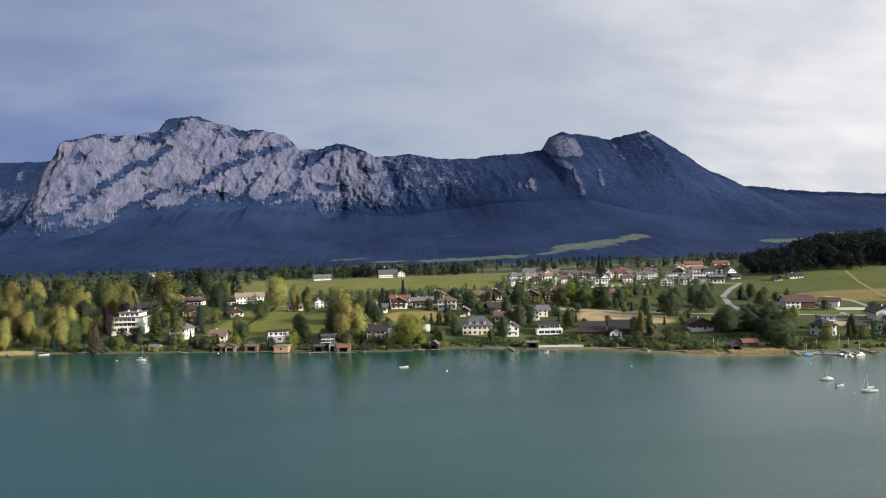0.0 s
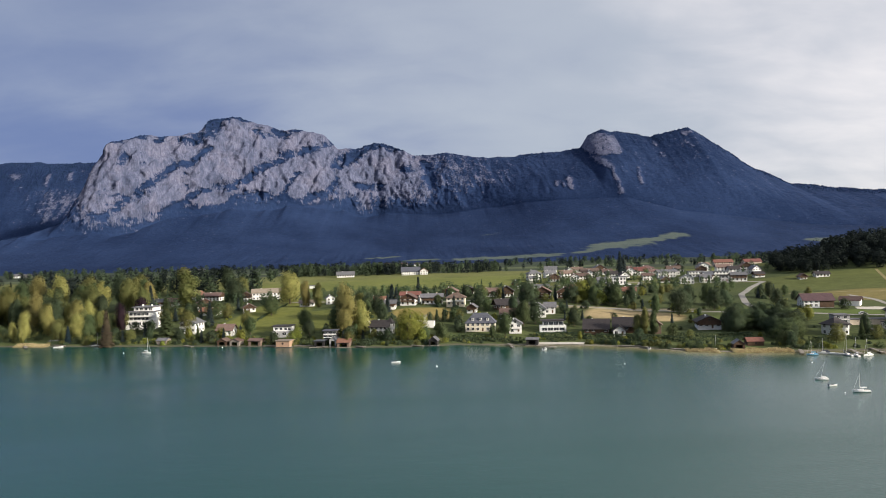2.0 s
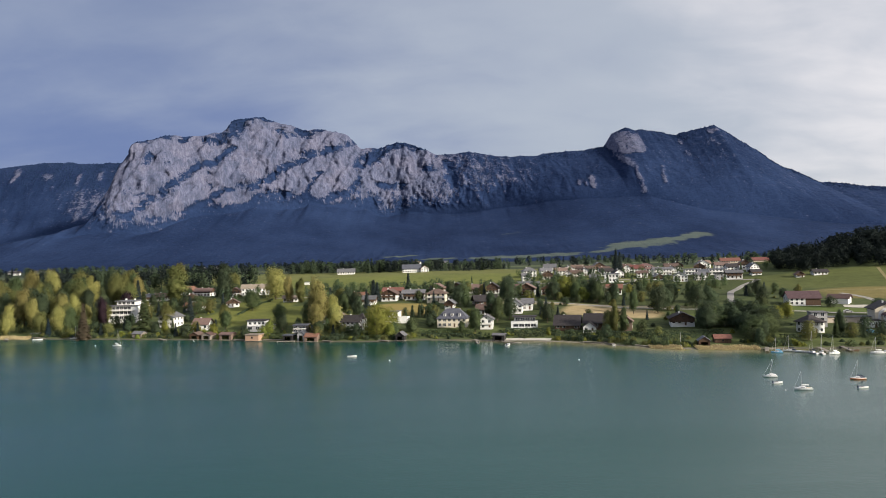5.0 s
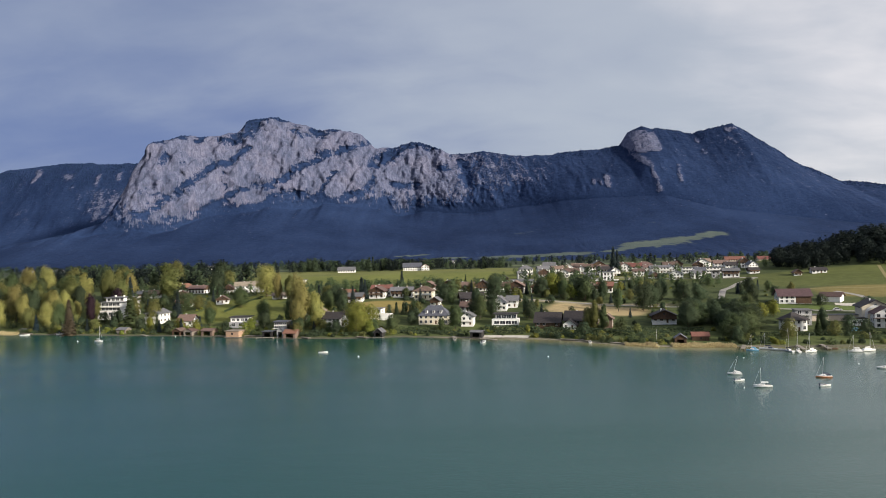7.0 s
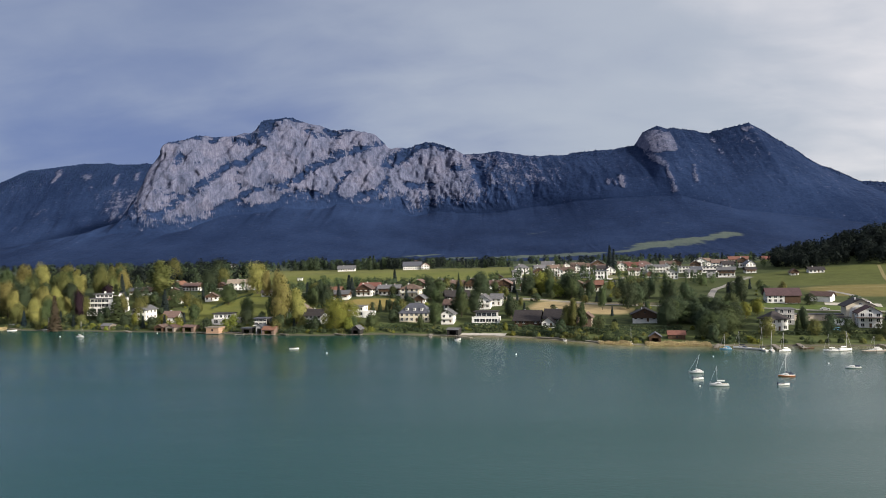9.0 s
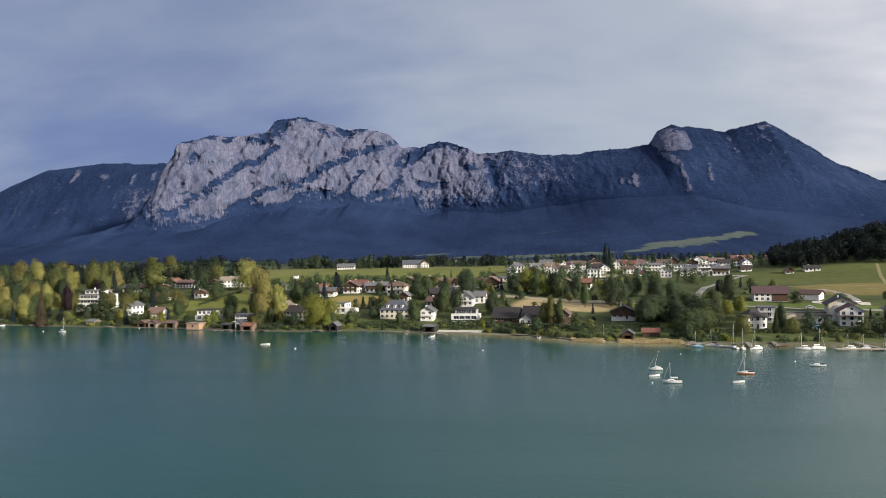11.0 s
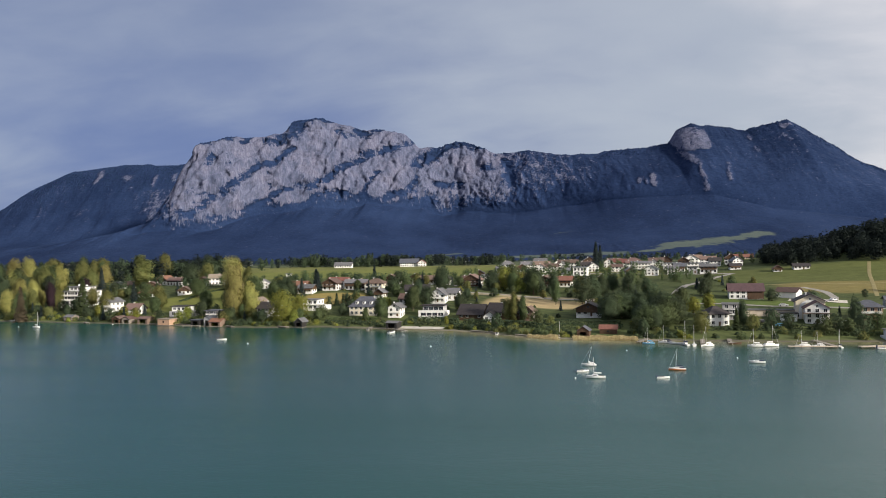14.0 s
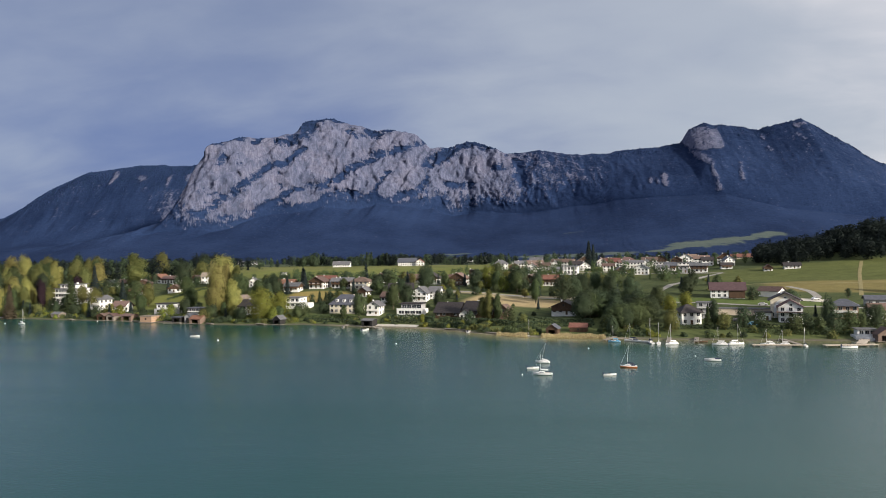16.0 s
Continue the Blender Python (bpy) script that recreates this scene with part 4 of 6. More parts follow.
def house(x, y, w, d, h, kind="gable", roofc="brown", wallc="white", turn=0.0, ridge="x", pitch=25, timber=0.0, balcony=0, chimneys=1, over=1.0, sides=True, z=None, rows=None, what="house", brown=None, name="house", extra=""):
    """A house whose front looks to the lake before it is turned; ridge y shows its gable to the lake."""
    ob = new(name)
    h, pitch = h * 0.93, pitch + (3 if pitch < 34 else 0)
    gz = float(ground_z(x, y)) if z is None else z
    k = (0.86 if y < 480 else 0.8) if y < 900 else 1.0
    ob.matrix_basis = pose(x, y, gz, 0, 0, turn) @ Matrix.Diagonal((k, k, k, 1))
    SITES.append((x, y, max(w, d) / 2 + 1.5))
    if kind == "gable" and wallc == "white" and not timber and 430 < y < 565 and what == "house" and brown is None and int(x * 7 + y * 3) % 3:
        timber, balcony = h * 0.34, max(balcony, 1)
    brown = bool(timber) if brown is None else brown
    a, b = (w, d) if ridge == "x" else (d, w)
    roof, top = roof_mesh(kind, a, b, h, pitch, over, ROOF[roofc])
    v, f = [], []
    split = h - timber if timber else h
    box(v, f, -a / 2, -b / 2, -3.5, a / 2, b / 2, split)
    peak = h + b / 2 * math.tan(radians(pitch))
    if kind == "gable" and not timber:
        s = len(v)
        for sx in (-a / 2, a / 2):
            v += [(sx, -b / 2, h - 0.02), (sx, b / 2, h - 0.02), (sx, 0, peak - 0.03)]
        f += [(s, s + 2, s + 1), (s + 3, s + 4, s + 5), (s, s + 3, s + 5, s + 2), (s + 1, s + 2, s + 5, s + 4)]
    if ridge == "y":
        v = swap(v)
        for q in roof.vertices:
            q.co = (-q.co.y, q.co.x, q.co.z)
    part("wall", mesh_from("wall", v, f, WALL[wallc]), ob)
    if timber:
        v, f = [], []
        box(v, f, -a / 2 - 0.06, -b / 2 - 0.06, split, a / 2 + 0.06, b / 2 + 0.06, h)
        if kind == "gable":
            s = len(v)
            for sx in (-a / 2 - 0.06, a / 2 + 0.06):
                v += [(sx, -b / 2, h - 0.02), (sx, b / 2, h - 0.02), (sx, 0, peak - 0.03)]
            f += [(s, s + 2, s + 1), (s + 3, s + 4, s + 5), (s, s + 3, s + 5, s + 2), (s + 1, s + 2, s + 5, s + 4)]
        part("upper_cladding", mesh_from("upper_cladding", swap(v) if ridge == "y" else v, f, WALL["timber"]), ob, "dark-stained timber boards")
    r = part("roof", roof, ob)
    for i in range(chimneys):
        cx = a * (0.22 if i else -0.18)
        cy = b * 0.12
        base = top - 0.12 * b * math.tan(radians(pitch)) - 0.5 if kind != "flat" else top - 0.2
        ch = boxes("chimney", (cx - 0.4, cy - 0.35, base - 0.4, cx + 0.4, cy + 0.35, base + 1.5), (cx - 0.5, cy - 0.45, base + 1.5, cx + 0.5, cy + 0.45, base + 1.65), mat=WALL["white" if i % 2 == 0 else "beige"])
        if ridge == "y":
            for q in ch.vertices:
                q.co = (-q.co.y, q.co.x, q.co.z)
        part("chimney", ch, r, "rendered chimney")
    floors = max(int(round(h / 2.9)), 1)
    off = 0.06 if timber else 0.0
    rows = floors if rows is None else rows
    for fl in range(rows):
        zc = (fl + 0.55) * h / floors
        o = off if zc > split else 0.0
        n = max(int(w / 2.9), 1)
        for i in range(n):
            px = (i + 0.5) * w / n - w / 2
            if fl == 0 and i == n // 2:
                dm = SHARED.setdefault(("door", brown), boxes("door", (-0.55, -0.06, 0, 0.55, 0.04, 2.1), mat=WOODF))
                part("door", dm, ob, m=pose(px, -d / 2 - o, 0.15))
                continue
            window(ob, pose(px, -d / 2 - o, zc), brown=brown)
        if sides:
            n = max(int(d / 3.4), 1)
            for i in range(n):
                py = (i + 0.5) * d / n - d / 2
                window(ob, pose(w / 2 + o, py, zc, 0, 0, 90), brown=brown)
                window(ob, pose(-w / 2 - o, py, zc, 0, 0, -90), brown=brown)
    if kind == "gable" and ridge == "y" and w > 7:
        window(ob, pose(0, -d / 2 - (0.06 if timber else 0), h + 0.9), 1.0, 1.1, brown)
    for k in range(balcony):
        zb = h / floors * (floors - 1 - k) + 0.1 if floors > 1 else h * 0.6
        bw = w * 0.46
        mat = WALL["timber"] if (timber or brown) else FRAME
        bal = part("balcony", boxes("balcony", (-bw, -d / 2 - 1.5, zb - 0.18, bw, -d / 2 - 0.02, zb), mat=mat), ob)
        part("balcony_rail", boxes("balcony_rail", (-bw, -d / 2 - 1.5, zb, bw, -d / 2 - 1.42, zb + 0.95), mat=mat), bal)
    cl = " and timber upper storey" if timber else ""
    wc = {"timber": "dark timber", "orange": "orange larch-clad", "weathered": "weathered board"}.get(wallc, wallc)
    rk = {"gable": "gabled", "hip": "hipped", "flat": "flat"}[kind]
    return tagged(ob, f"{wc} {what} with {ROOF_WORDS[roofc]} {rk} roof{cl}{extra}", "house", "village houses")


def slabs(name, x, y, turn, label, pieces, wins=(), category="house", group="village houses", z=None, broad=1.0):
    """A building of plain volumes; pieces: part name, material and a box; wins: x, front y, z, width, height."""
    ob = new(name)
    k = 0.86
    ob.matrix_basis = pose(x, y, float(ground_z(x, y)) if z is None else z, 0, 0, turn) @ Matrix.Diagonal((k * broad, k * broad, k, 1))
    xs = [b[0] for _, _, *b in pieces] + [b[3] for _, _, *b in pieces]
    SITES.append((x, y, (max(xs) - min(xs)) / 2 + 1.5))
    for n, mat, *b in pieces:
        part(n, boxes(n, b, mat=mat), ob)
    for wx, wy, wz, ww, wh, *side in wins:
        window(ob, pose(wx, wy, wz, 0, 0, side[0] if side else 0), ww, wh)
    return tagged(ob, label, category, group)


W, RF = WALL, ROOF
# the front row by the lake
villa_wins = [(q, -7.02, zz, 2.15, 1.95) for zz in (4.4, 7.7) for q in (-6.8, -4.2, -1.6, 1.0, 3.6)] + [(q, -5.02, 11.0, 1.8, 1.6) for q in (-4, -1, 2, 5)] + [(9.52, q, zz, 1.3, 1.5, 90) for zz in (4.4, 7.7) for q in (-4, 0, 4)] + [(q, -9.02, 1.2, 2.2, 1.8) for q in (-7.5, -4, -0.5, 3, 6)]
slabs("villa", -138, 460, -8, "large white stepped villa with terraces and balconies", [("terrace", W["white"], -9.5, -9, -4, 9.5, 8, 2.6), ("wall", W["white"], -8.5, -7, 2.6, 9.5, 7, 9.2), ("balcony", FRAME, -9.2, -8.6, 5.7, 8, -7.02, 5.95), ("balcony_rail", FRAME, -9.2, -8.6, 5.95, 8, -8.5, 6.8), ("terrace_rail", FRAME, -9.5, -9, 2.6, 9.5, -8.9, 3.5), ("eaves", RF["grey"], -9.3, -7.9, 9.2, 10.2, 7.6, 9.6), ("attic", W["white"], -6, -5, 9.6, 6.5, 5, 12.2), ("roof", RF["grey"], -7, -6, 12.2, 7.5, 6, 12.7), ("chimney", W["white"], -3, -0.5, 12.7, -2.1, 0.4, 14.0), ("chimney", W["white"], 3, -0.5, 12.7, 3.9, 0.4, 13.8)], villa_wins, z=float(ground_z(-138, 460)) + 1.4, broad=1.12)
house(-103.5, 436, 11.5, 11, 7.2, roofc="grey", ridge="y", pitch=20, balcony=2, turn=-15, brown=False)
house(-80, 422, 10, 9, 4.4, roofc="dusty", pitch=32, turn=-6)
house(-116, 506, 12, 12, 6.0, roofc="brown", ridge="y", pitch=23, timber=3.0, balcony=1, turn=18, what="chalet")
house(-106, 484, 14, 9, 3.0, roofc="red", pitch=26, turn=-12)
house(-141, 573, 11, 12, 6.0, roofc="red", ridge="y", pitch=27, timber=2.4, turn=-14, what="chalet")
house(-126, 563, 17, 10, 5.0, roofc="dusty", pitch=24, turn=-12, timber=1.6, chimneys=2)
house(-84, 553, 25, 12, 7.6, roofc="tan", pitch=25, turn=10, chimneys=2)
house(-98, 549, 9, 13, 6.0, roofc="brown", ridge="y", pitch=26, timber=2.6, turn=10, chimneys=0, what="annex")
house(-82, 487, 10, 10, 3.6, roofc="brown", ridge="y", pitch=27, timber=0.9, turn=14)
house(-155, 534, 14, 9, 4.0, roofc="slate", pitch=24, turn=4, chimneys=2)
house(-146, 531, 10, 9, 4.4, roofc="dusty", pitch=26, turn=-5, chimneys=1)
slabs("house", -45, 413, -4, "two-level grey and white house with dark flat roof", [("lower_wall", W["grey"], -8, -6, -3, 9, 5, 3.0), ("wall", W["white"], -7.5, -4, 3.0, 4, 5, 6.0), ("roof", RF["dark"], -8.4, -5, 6.0, 4.9, 5.8, 6.4), ("terrace_rail", FRAME, 4, -6, 3.0, 9, -5.9, 3.9)], [(q, -4.02, 4.5, 1.6, 1.5) for q in (-5.5, -2.5, 0.5, 2.8)] + [(q, -6.02, 1.5, 2.4, 1.8) for q in (-5, 0, 5)])
house(-45, 493, 12, 8, 3.4, roofc="tan", pitch=22, turn=6)
house(-30, 497, 7, 8, 5.5, roofc="grey", ridge="y", pitch=30, turn=12)
slabs("house", -18, 391, -4, "dark glazed lake house with sloping solar roof", [("wall", W["black"], -4, -4, -2, 4, 4, 4.4), ("terrace", W["white"], -4.4, -5.2, 2.4, 4.4, -4, 2.65), ("roof", RF["slate"], -4.6, -4.8, 6.4, 4.6, 4.6, 6.8), ("upper_wall", W["black"], -3.8, -3.8, 4.4, 3.8, 3.8, 6.4), ("sill_band", FRAME, -4.1, -4.1, 4.3, 4.1, -4, 4.6)], [(q, -4.02, 3.4, 2.2, 1.4) for q in (-2.4, 0.2, 2.6)] + [(q, -3.82, 5.4, 2.2, 1.2) for q in (-2.4, 0.2, 2.6)])
house(8, 402, 12, 9, 5.4, roofc="dark", pitch=36, turn=-20, chimneys=1)
house(13, 400.5, 4.2, 4.2, 7.6, kind="hip", roofc="dark", pitch=52, turn=-20, chimneys=0, over=0.4, what="turret", name="turret_house")
house(-6, 420, 13, 10, 4.6, roofc="tan", ridge="y", pitch=24, turn=-25)
slabs("house", 28, 417, -8, "white cubic house with flat roof and terrace", [("wall", W["white"], -5, -5, -3, 5, 5, 6.2), ("roof", RF["grey"], -6, -6, 6.2, 5.5, 5.5, 6.55), ("terrace", W["white"], 5, -5.5, -3, 11, 3, 2.8), ("terrace_rail", FRAME, 5, -5.5, 2.8, 11, -5.4, 3.7), ("balcony", FRAME, -5.2, -6.2, 3.0, 5, -5, 3.25)], [(q, -5.02, zz, 1.9, 1.7) for zz in (1.6, 4.7) for q in (-3.2, 0, 3.2)] + [(5.02, q, 4.7, 1.4, 1.4, 90) for q in (-2, 2)])
dormer = house(62, 400, 18.5, 11, 6.0, kind="hip", roofc="slate", wallc="cream", pitch=44, turn=-10, chimneys=2, over=0.6)
for q in (-4.6, 0, 4.6):
    dm = part("dormer", boxes("dormer", (q - 0.8, -4.9, 6.6, q + 0.8, -2.0, 8.3), mat=W["white"]), dormer, "small white dormer")
    part("dormer_roof", boxes("dormer_roof", (q - 1.0, -5.1, 8.3, q + 1.0, -2.0, 8.5), mat=RF["slate"]), dm)
    window(dormer, pose(q, -4.92, 7.5), 0.9, 1.1)
house(79.5, 391, 7.6, 9, 6.4, roofc="grey", ridge="y", pitch=28, balcony=2, turn=-8, brown=False)
slabs("house", 99, 389, -8, "white modern flat-roofed house with dark glazed upper floor", [("wall", W["white"], -8, -5, -3, 8, 6, 3.3), ("parapet", W["white"], -8, -5.1, 3.3, 8, -4.9, 3.9), ("upper_wall", W["grey"], -6, -2.5, 3.3, 6.5, 5.5, 6.4), ("roof", RF["dark"], -7.4, -3.8, 6.4, 7.4, 6.2, 6.8)], [(q, -5.02, 1.7, 3.0, 1.7) for q in (-5, -1.5, 2.0, 5.5)] + [(q, -2.52, 4.9, 2.6, 1.9) for q in (-4, -1, 2, 5)])
house(98, 424, 10, 9.5, 5.4, roofc="grey", ridge="y", pitch=33, turn=-12, balcony=1, brown=False)
house(105.5, 428, 7, 8, 4.8, roofc="grey", ridge="x", pitch=30, turn=-12, chimneys=0)
house(120, 379, 14, 12, 3.2, roofc="dark", wallc="timber", pitch=38, turn=-16, chimneys=1, over=1.1)
house(136, 375, 18, 12, 3.4, roofc="dark", wallc="timber", pitch=36, turn=-18, chimneys=2, over=1.1)
house(129, 369, 7, 6, 2.8, roofc="dark", ridge="y", pitch=38, turn=-16, chimneys=0, what="annex")
house(147, 366, 5, 6, 5.2, roofc="brown", wallc="pinkwood", ridge="y", pitch=38, turn=-18, chimneys=0, what="garden house")
house(175, 370.5, 13, 11, 4.6, roofc="dark", ridge="y", pitch=21, timber=2.2, balcony=1, turn=-12, over=1.3, what="chalet")
house(224.5, 342.5, 10, 9, 6.8, kind="hip", roofc="dark", wallc="white", pitch=31, turn=14, chimneys=0)
slabs("house", 234.5, 355, -14, "grey three-storey block with flat roof", [("wall", W["grey"], -4, -4, -3, 4, 5, 8.0), ("roof", RF["grey"], -4.5, -4.6, 8.0, 4.5, 5.4, 8.35), ("balcony", FRAME, -3.6, -5.2, 2.8, 3.6, -4, 3.0), ("balcony", FRAME, -3.6, -5.2, 5.5, 3.6, -4, 5.7)], [(q, -4.02, zz, 1.6, 1.6) for zz in (1.5, 4.4, 7.0) for q in (-2, 1.6)])
slabs("boundary_building", 252, 363, -10, "long low pale-walled shed with flat grey roof", [("wall", W["beige"], -13, -3, -3, 13, 3, 3.2), ("roof", RF["grey"], -13.4, -3.5, 3.2, 13.4, 3.4, 3.5)], [], "shed", z=None)
arch_house = house(268, 357.5, 13.2, 14, 9.6, roofc="dark", wallc="cream", ridge="y", pitch=24, turn=-16, chimneys=1, over=1.3, rows=1, brown=False, extra=" and a tall round arch")


def arch_mesh(r0, r1, base, y0, y1, mat):
    """A round-headed band standing on its two legs."""
    ring = [(-1.0, base - 4.6)] + [(-math.cos(math.pi * i / 18), base + 0.001 * i) for i in range(19)] + [(1.0, base - 4.6)]
    v, f = [], []
    for i, (c, z) in enumerate(ring):
        lift = math.sin(math.pi * (i - 1) / 18) if 0 < i < 20 else 0.0
        v += [(r * c, y, z + r * lift) for y in (y0, y1) for r in (r0, r1)]
    for i in range(len(ring) - 1):
        q = i * 4
        f += [(q, q + 1, q + 5, q + 4), (q + 2, q + 6, q + 7, q + 3), (q + 1, q + 3, q + 7, q + 5), (q, q + 4, q + 6, q + 2)]
    return mesh_from("arch", v, f, mat)


part("arch", arch_mesh(3.9, 5.2, 4.4, -7.35, -7.0, WALL["white"]), arch_house, "broad white round arch")
part("arch_glazing", boxes("arch_glazing", (-3.8, -7.08, 4.7, 3.8, -7.01, 7.0), mat=WALL["grey"]), arch_house, "grey panels within the arch")
porch = house(266.2, 345.2, 10.5, 9.5, 8.2, roofc="plum", ridge="y", pitch=27, turn=-16, chimneys=0, over=0.9, brown=False)
part("porch_roof", boxes("porch_roof", (-6.4, -6.9, 5.0, 6.0, -4.78, 5.35), mat=RF["dusty"]), porch, "low pinkish tiled porch roof")
house(256.8, 350, 7, 6, 4.2, kind="flat", roofc="dark", wallc="white", turn=-14, chimneys=0, over=0.7)
house(289.5, 352, 12, 10, 7.4, kind="hip", roofc="slate", wallc="orange", pitch=24, turn=-18, balcony=1, chimneys=0, brown=False)
house(318, 382, 16, 10, 4.4, roofc="slate", wallc="grey", pitch=16, turn=-14, chimneys=0, what="hall")
house(303, 352, 8, 8, 5.2, roofc="dusty", pitch=28, turn=-12)
# the middle of the village
house(2, 472, 14, 10, 4.8, roofc="red", pitch=25, turn=-8, timber=1.5)
house(10, 463, 11, 9, 4.2, roofc="grey", pitch=22, turn=-5)
house(23, 475, 11.5, 11, 5.6, roofc="brown", ridge="y", pitch=25, timber=1.2, balcony=1, turn=-10, what="chalet")
house(24, 488, 16, 9, 6.6, roofc="red", pitch=24, turn=-6)
house(38, 478, 16, 9, 5.4, roofc="grey", pitch=22, turn=-4, chimneys=2)
house(53, 467, 13.5, 11, 6.4, kind="hip", roofc="brown", wallc="cream", pitch=24, turn=-8, balcony=1)
house(61, 442, 6.5, 7, 4.4, roofc="grey", ridge="y", pitch=30, turn=-15)
house(82, 447, 16, 11, 3.4, roofc="dark", wallc="timber", pitch=30, turn=10)
house(80, 424, 9, 8, 3.6, roofc="brown", pitch=32, turn=-12)
house(67, 543, 11, 11, 5.2, roofc="dark", ridge="y", pitch=23, timber=2.4, balcony=1, turn=-8, over=1.3, what="chalet")
house(53, 528, 13, 11, 5.0, roofc="dusty", ridge="y", pitch=24, timber=2.4, balcony=1, turn=-14, what="chalet")
house(79, 513, 15, 10, 4.6, roofc="dusty", pitch=27, turn=-15, balcony=1)
house(91, 508, 12, 10, 5.2, roofc="dark", ridge="y", pitch=34, turn=-8)
house(106, 511, 9, 9, 4.2, roofc="brown", pitch=28, turn=6)
house(112, 486, 14, 12, 5.6, roofc="dusty", ridge="y", pitch=26, timber=1.4, balcony=2, turn=-12, what="chalet")
house(128, 488, 14, 12, 5.6, roofc="brown", ridge="y", pitch=26, timber=1.4, balcony=2, turn=-12, what="chalet")
house(158, 480, 13, 12, 6.4, roofc="brown", ridge="y", pitch=24, timber=2.6, balcony=2, turn=-14, over=1.2, what="chalet")
house(170, 487, 12, 10, 5.4, roofc="red", pitch=26, turn=-14)
house(122, 559, 20, 9, 3.4, roofc="grey", pitch=14, turn=-4, chimneys=0, what="hall")
house(143, 520, 10, 9, 5.2, roofc="red", pitch=27, turn=-20)
slabs("house", 186, 561, -10, "white two-storey house with tall dark windows on a terrace", [("terrace", W["white"], -10, -9, -3, 10, -4, 0.6), ("wall", W["white"], -6, -5, -3, 6, 5, 7.0), ("roof", RF["slate"], -6.8, -5.8, 7.0, 6.8, 5.8, 7.5)], [(q, -5.02, zz, 1.5, 2.1) for zz in (1.9, 5.2) for q in (-4.2, -1.4, 1.4, 4.2)])
# the upper village
house(131, 629, 14, 11, 7.0, kind="hip", roofc="grey", pitch=28, turn=6, chimneys=1)
house(158, 590, 9, 10, 6.0, roofc="dusty", ridge="y", pitch=30, turn=-8)
house(166, 597, 12, 9, 5.4, roofc="brown", pitch=28, turn=-10)
house(159, 622, 16, 10, 5.6, roofc="dusty", pitch=26, turn=4, chimneys=2)
house(181, 634, 19, 11, 6.0, roofc="brown", pitch=25, turn=-6, chimneys=2)
house(147, 640, 12, 10, 5.0, roofc="grey", pitch=26, turn=8)
house(213, 620, 10, 10, 6.0, roofc="red", ridge="y", pitch=33, turn=-8)
house(222, 621, 12, 9, 5.4, roofc="red", pitch=33, turn=-8)
house(234, 592, 18, 11, 6.2, roofc="grey", pitch=14, turn=-6, balcony=1, brown=False)
house(236, 646, 15, 10, 6.0, kind="hip", roofc="dusty", pitch=24, turn=-4)
house(250, 618, 14, 10, 5.6, roofc="brown", pitch=26, turn=-10)
house(255, 582, 15, 10, 5.8, kind="flat", roofc="grey", turn=-8, chimneys=0, balcony=1, brown=False)
house(234, 547, 12, 10, 5.6, roofc="slate", ridge="y", pitch=24, turn=-14)
house(249, 549, 9, 9, 5.0, roofc="grey", pitch=26, turn=-12)
house(270, 571, 16, 10, 5.8, kind="flat", roofc="slate", turn=-10, chimneys=0, balcony=1, brown=False)
house(272, 543, 14, 10, 6.2, roofc="grey", pitch=18, turn=-14, wallc="white")
house(262, 545, 7, 9, 5.8, kind="flat", roofc="dark", turn=-14, chimneys=0, wallc="grey")
house(300, 590, 12, 10, 5.4, roofc="brown", ridge="y", pitch=30, turn=-10, timber=1.4)
house(286, 601, 14, 10, 5.0, roofc="dusty", pitch=25, turn=-10)
house(192, 604, 12, 9, 5.2, roofc="dark", pitch=27, turn=-6)
house(278, 622, 13, 10, 5.6, roofc="grey", ridge="y", pitch=27, turn=-6)
house(311.5, 525, 6.5, 7, 3.0, roofc="brown", ridge="y", pitch=36, turn=-10, chimneys=0)
house(327, 527, 12, 8, 3.0, roofc="dark", pitch=24, turn=-8)
EXTRA = ((190, 720, 14, "dusty"), (203, 684, 16, "grey"), (160, 700, 14, "grey"), (176, 690, 10, "dark"), (224, 668, 12, "brown"), (143, 602, 10, "brown"), (176, 574, 9, "grey"), (197, 586, 10, "dark"), (214, 578, 10, "brown"), (221, 560, 9, "grey"), (286, 582, 10, "dark"), (298, 570, 9, "slate"), (292, 552, 9, "dark"), (268, 602, 10, "brown"), (256, 562, 9, "slate"), (246, 604, 10, "dark"), (228, 605, 9, "dusty"), (262, 640, 12, "dark"), (200, 648, 11, "brown"), (176, 612, 9, "dark"), (126, 606, 9, "grey"), (110, 590, 9, "dark"), (286, 640, 11, "dusty"))
for i, (hx, hy, hw, hr) in enumerate(EXTRA):
    if all((hx - a) ** 2 + (hy - b) ** 2 > 64 for a, b, _ in SITES):
        house(hx, hy, hw, hw * 0.8, 5.4 if i % 3 else 3.6, roofc=hr, ridge="xy"[i % 2], pitch=24 + i % 4 * 3, turn=-14 + i * 37 % 24, timber=2.4 if i % 4 == 1 else 0.0, balcony=i % 2)
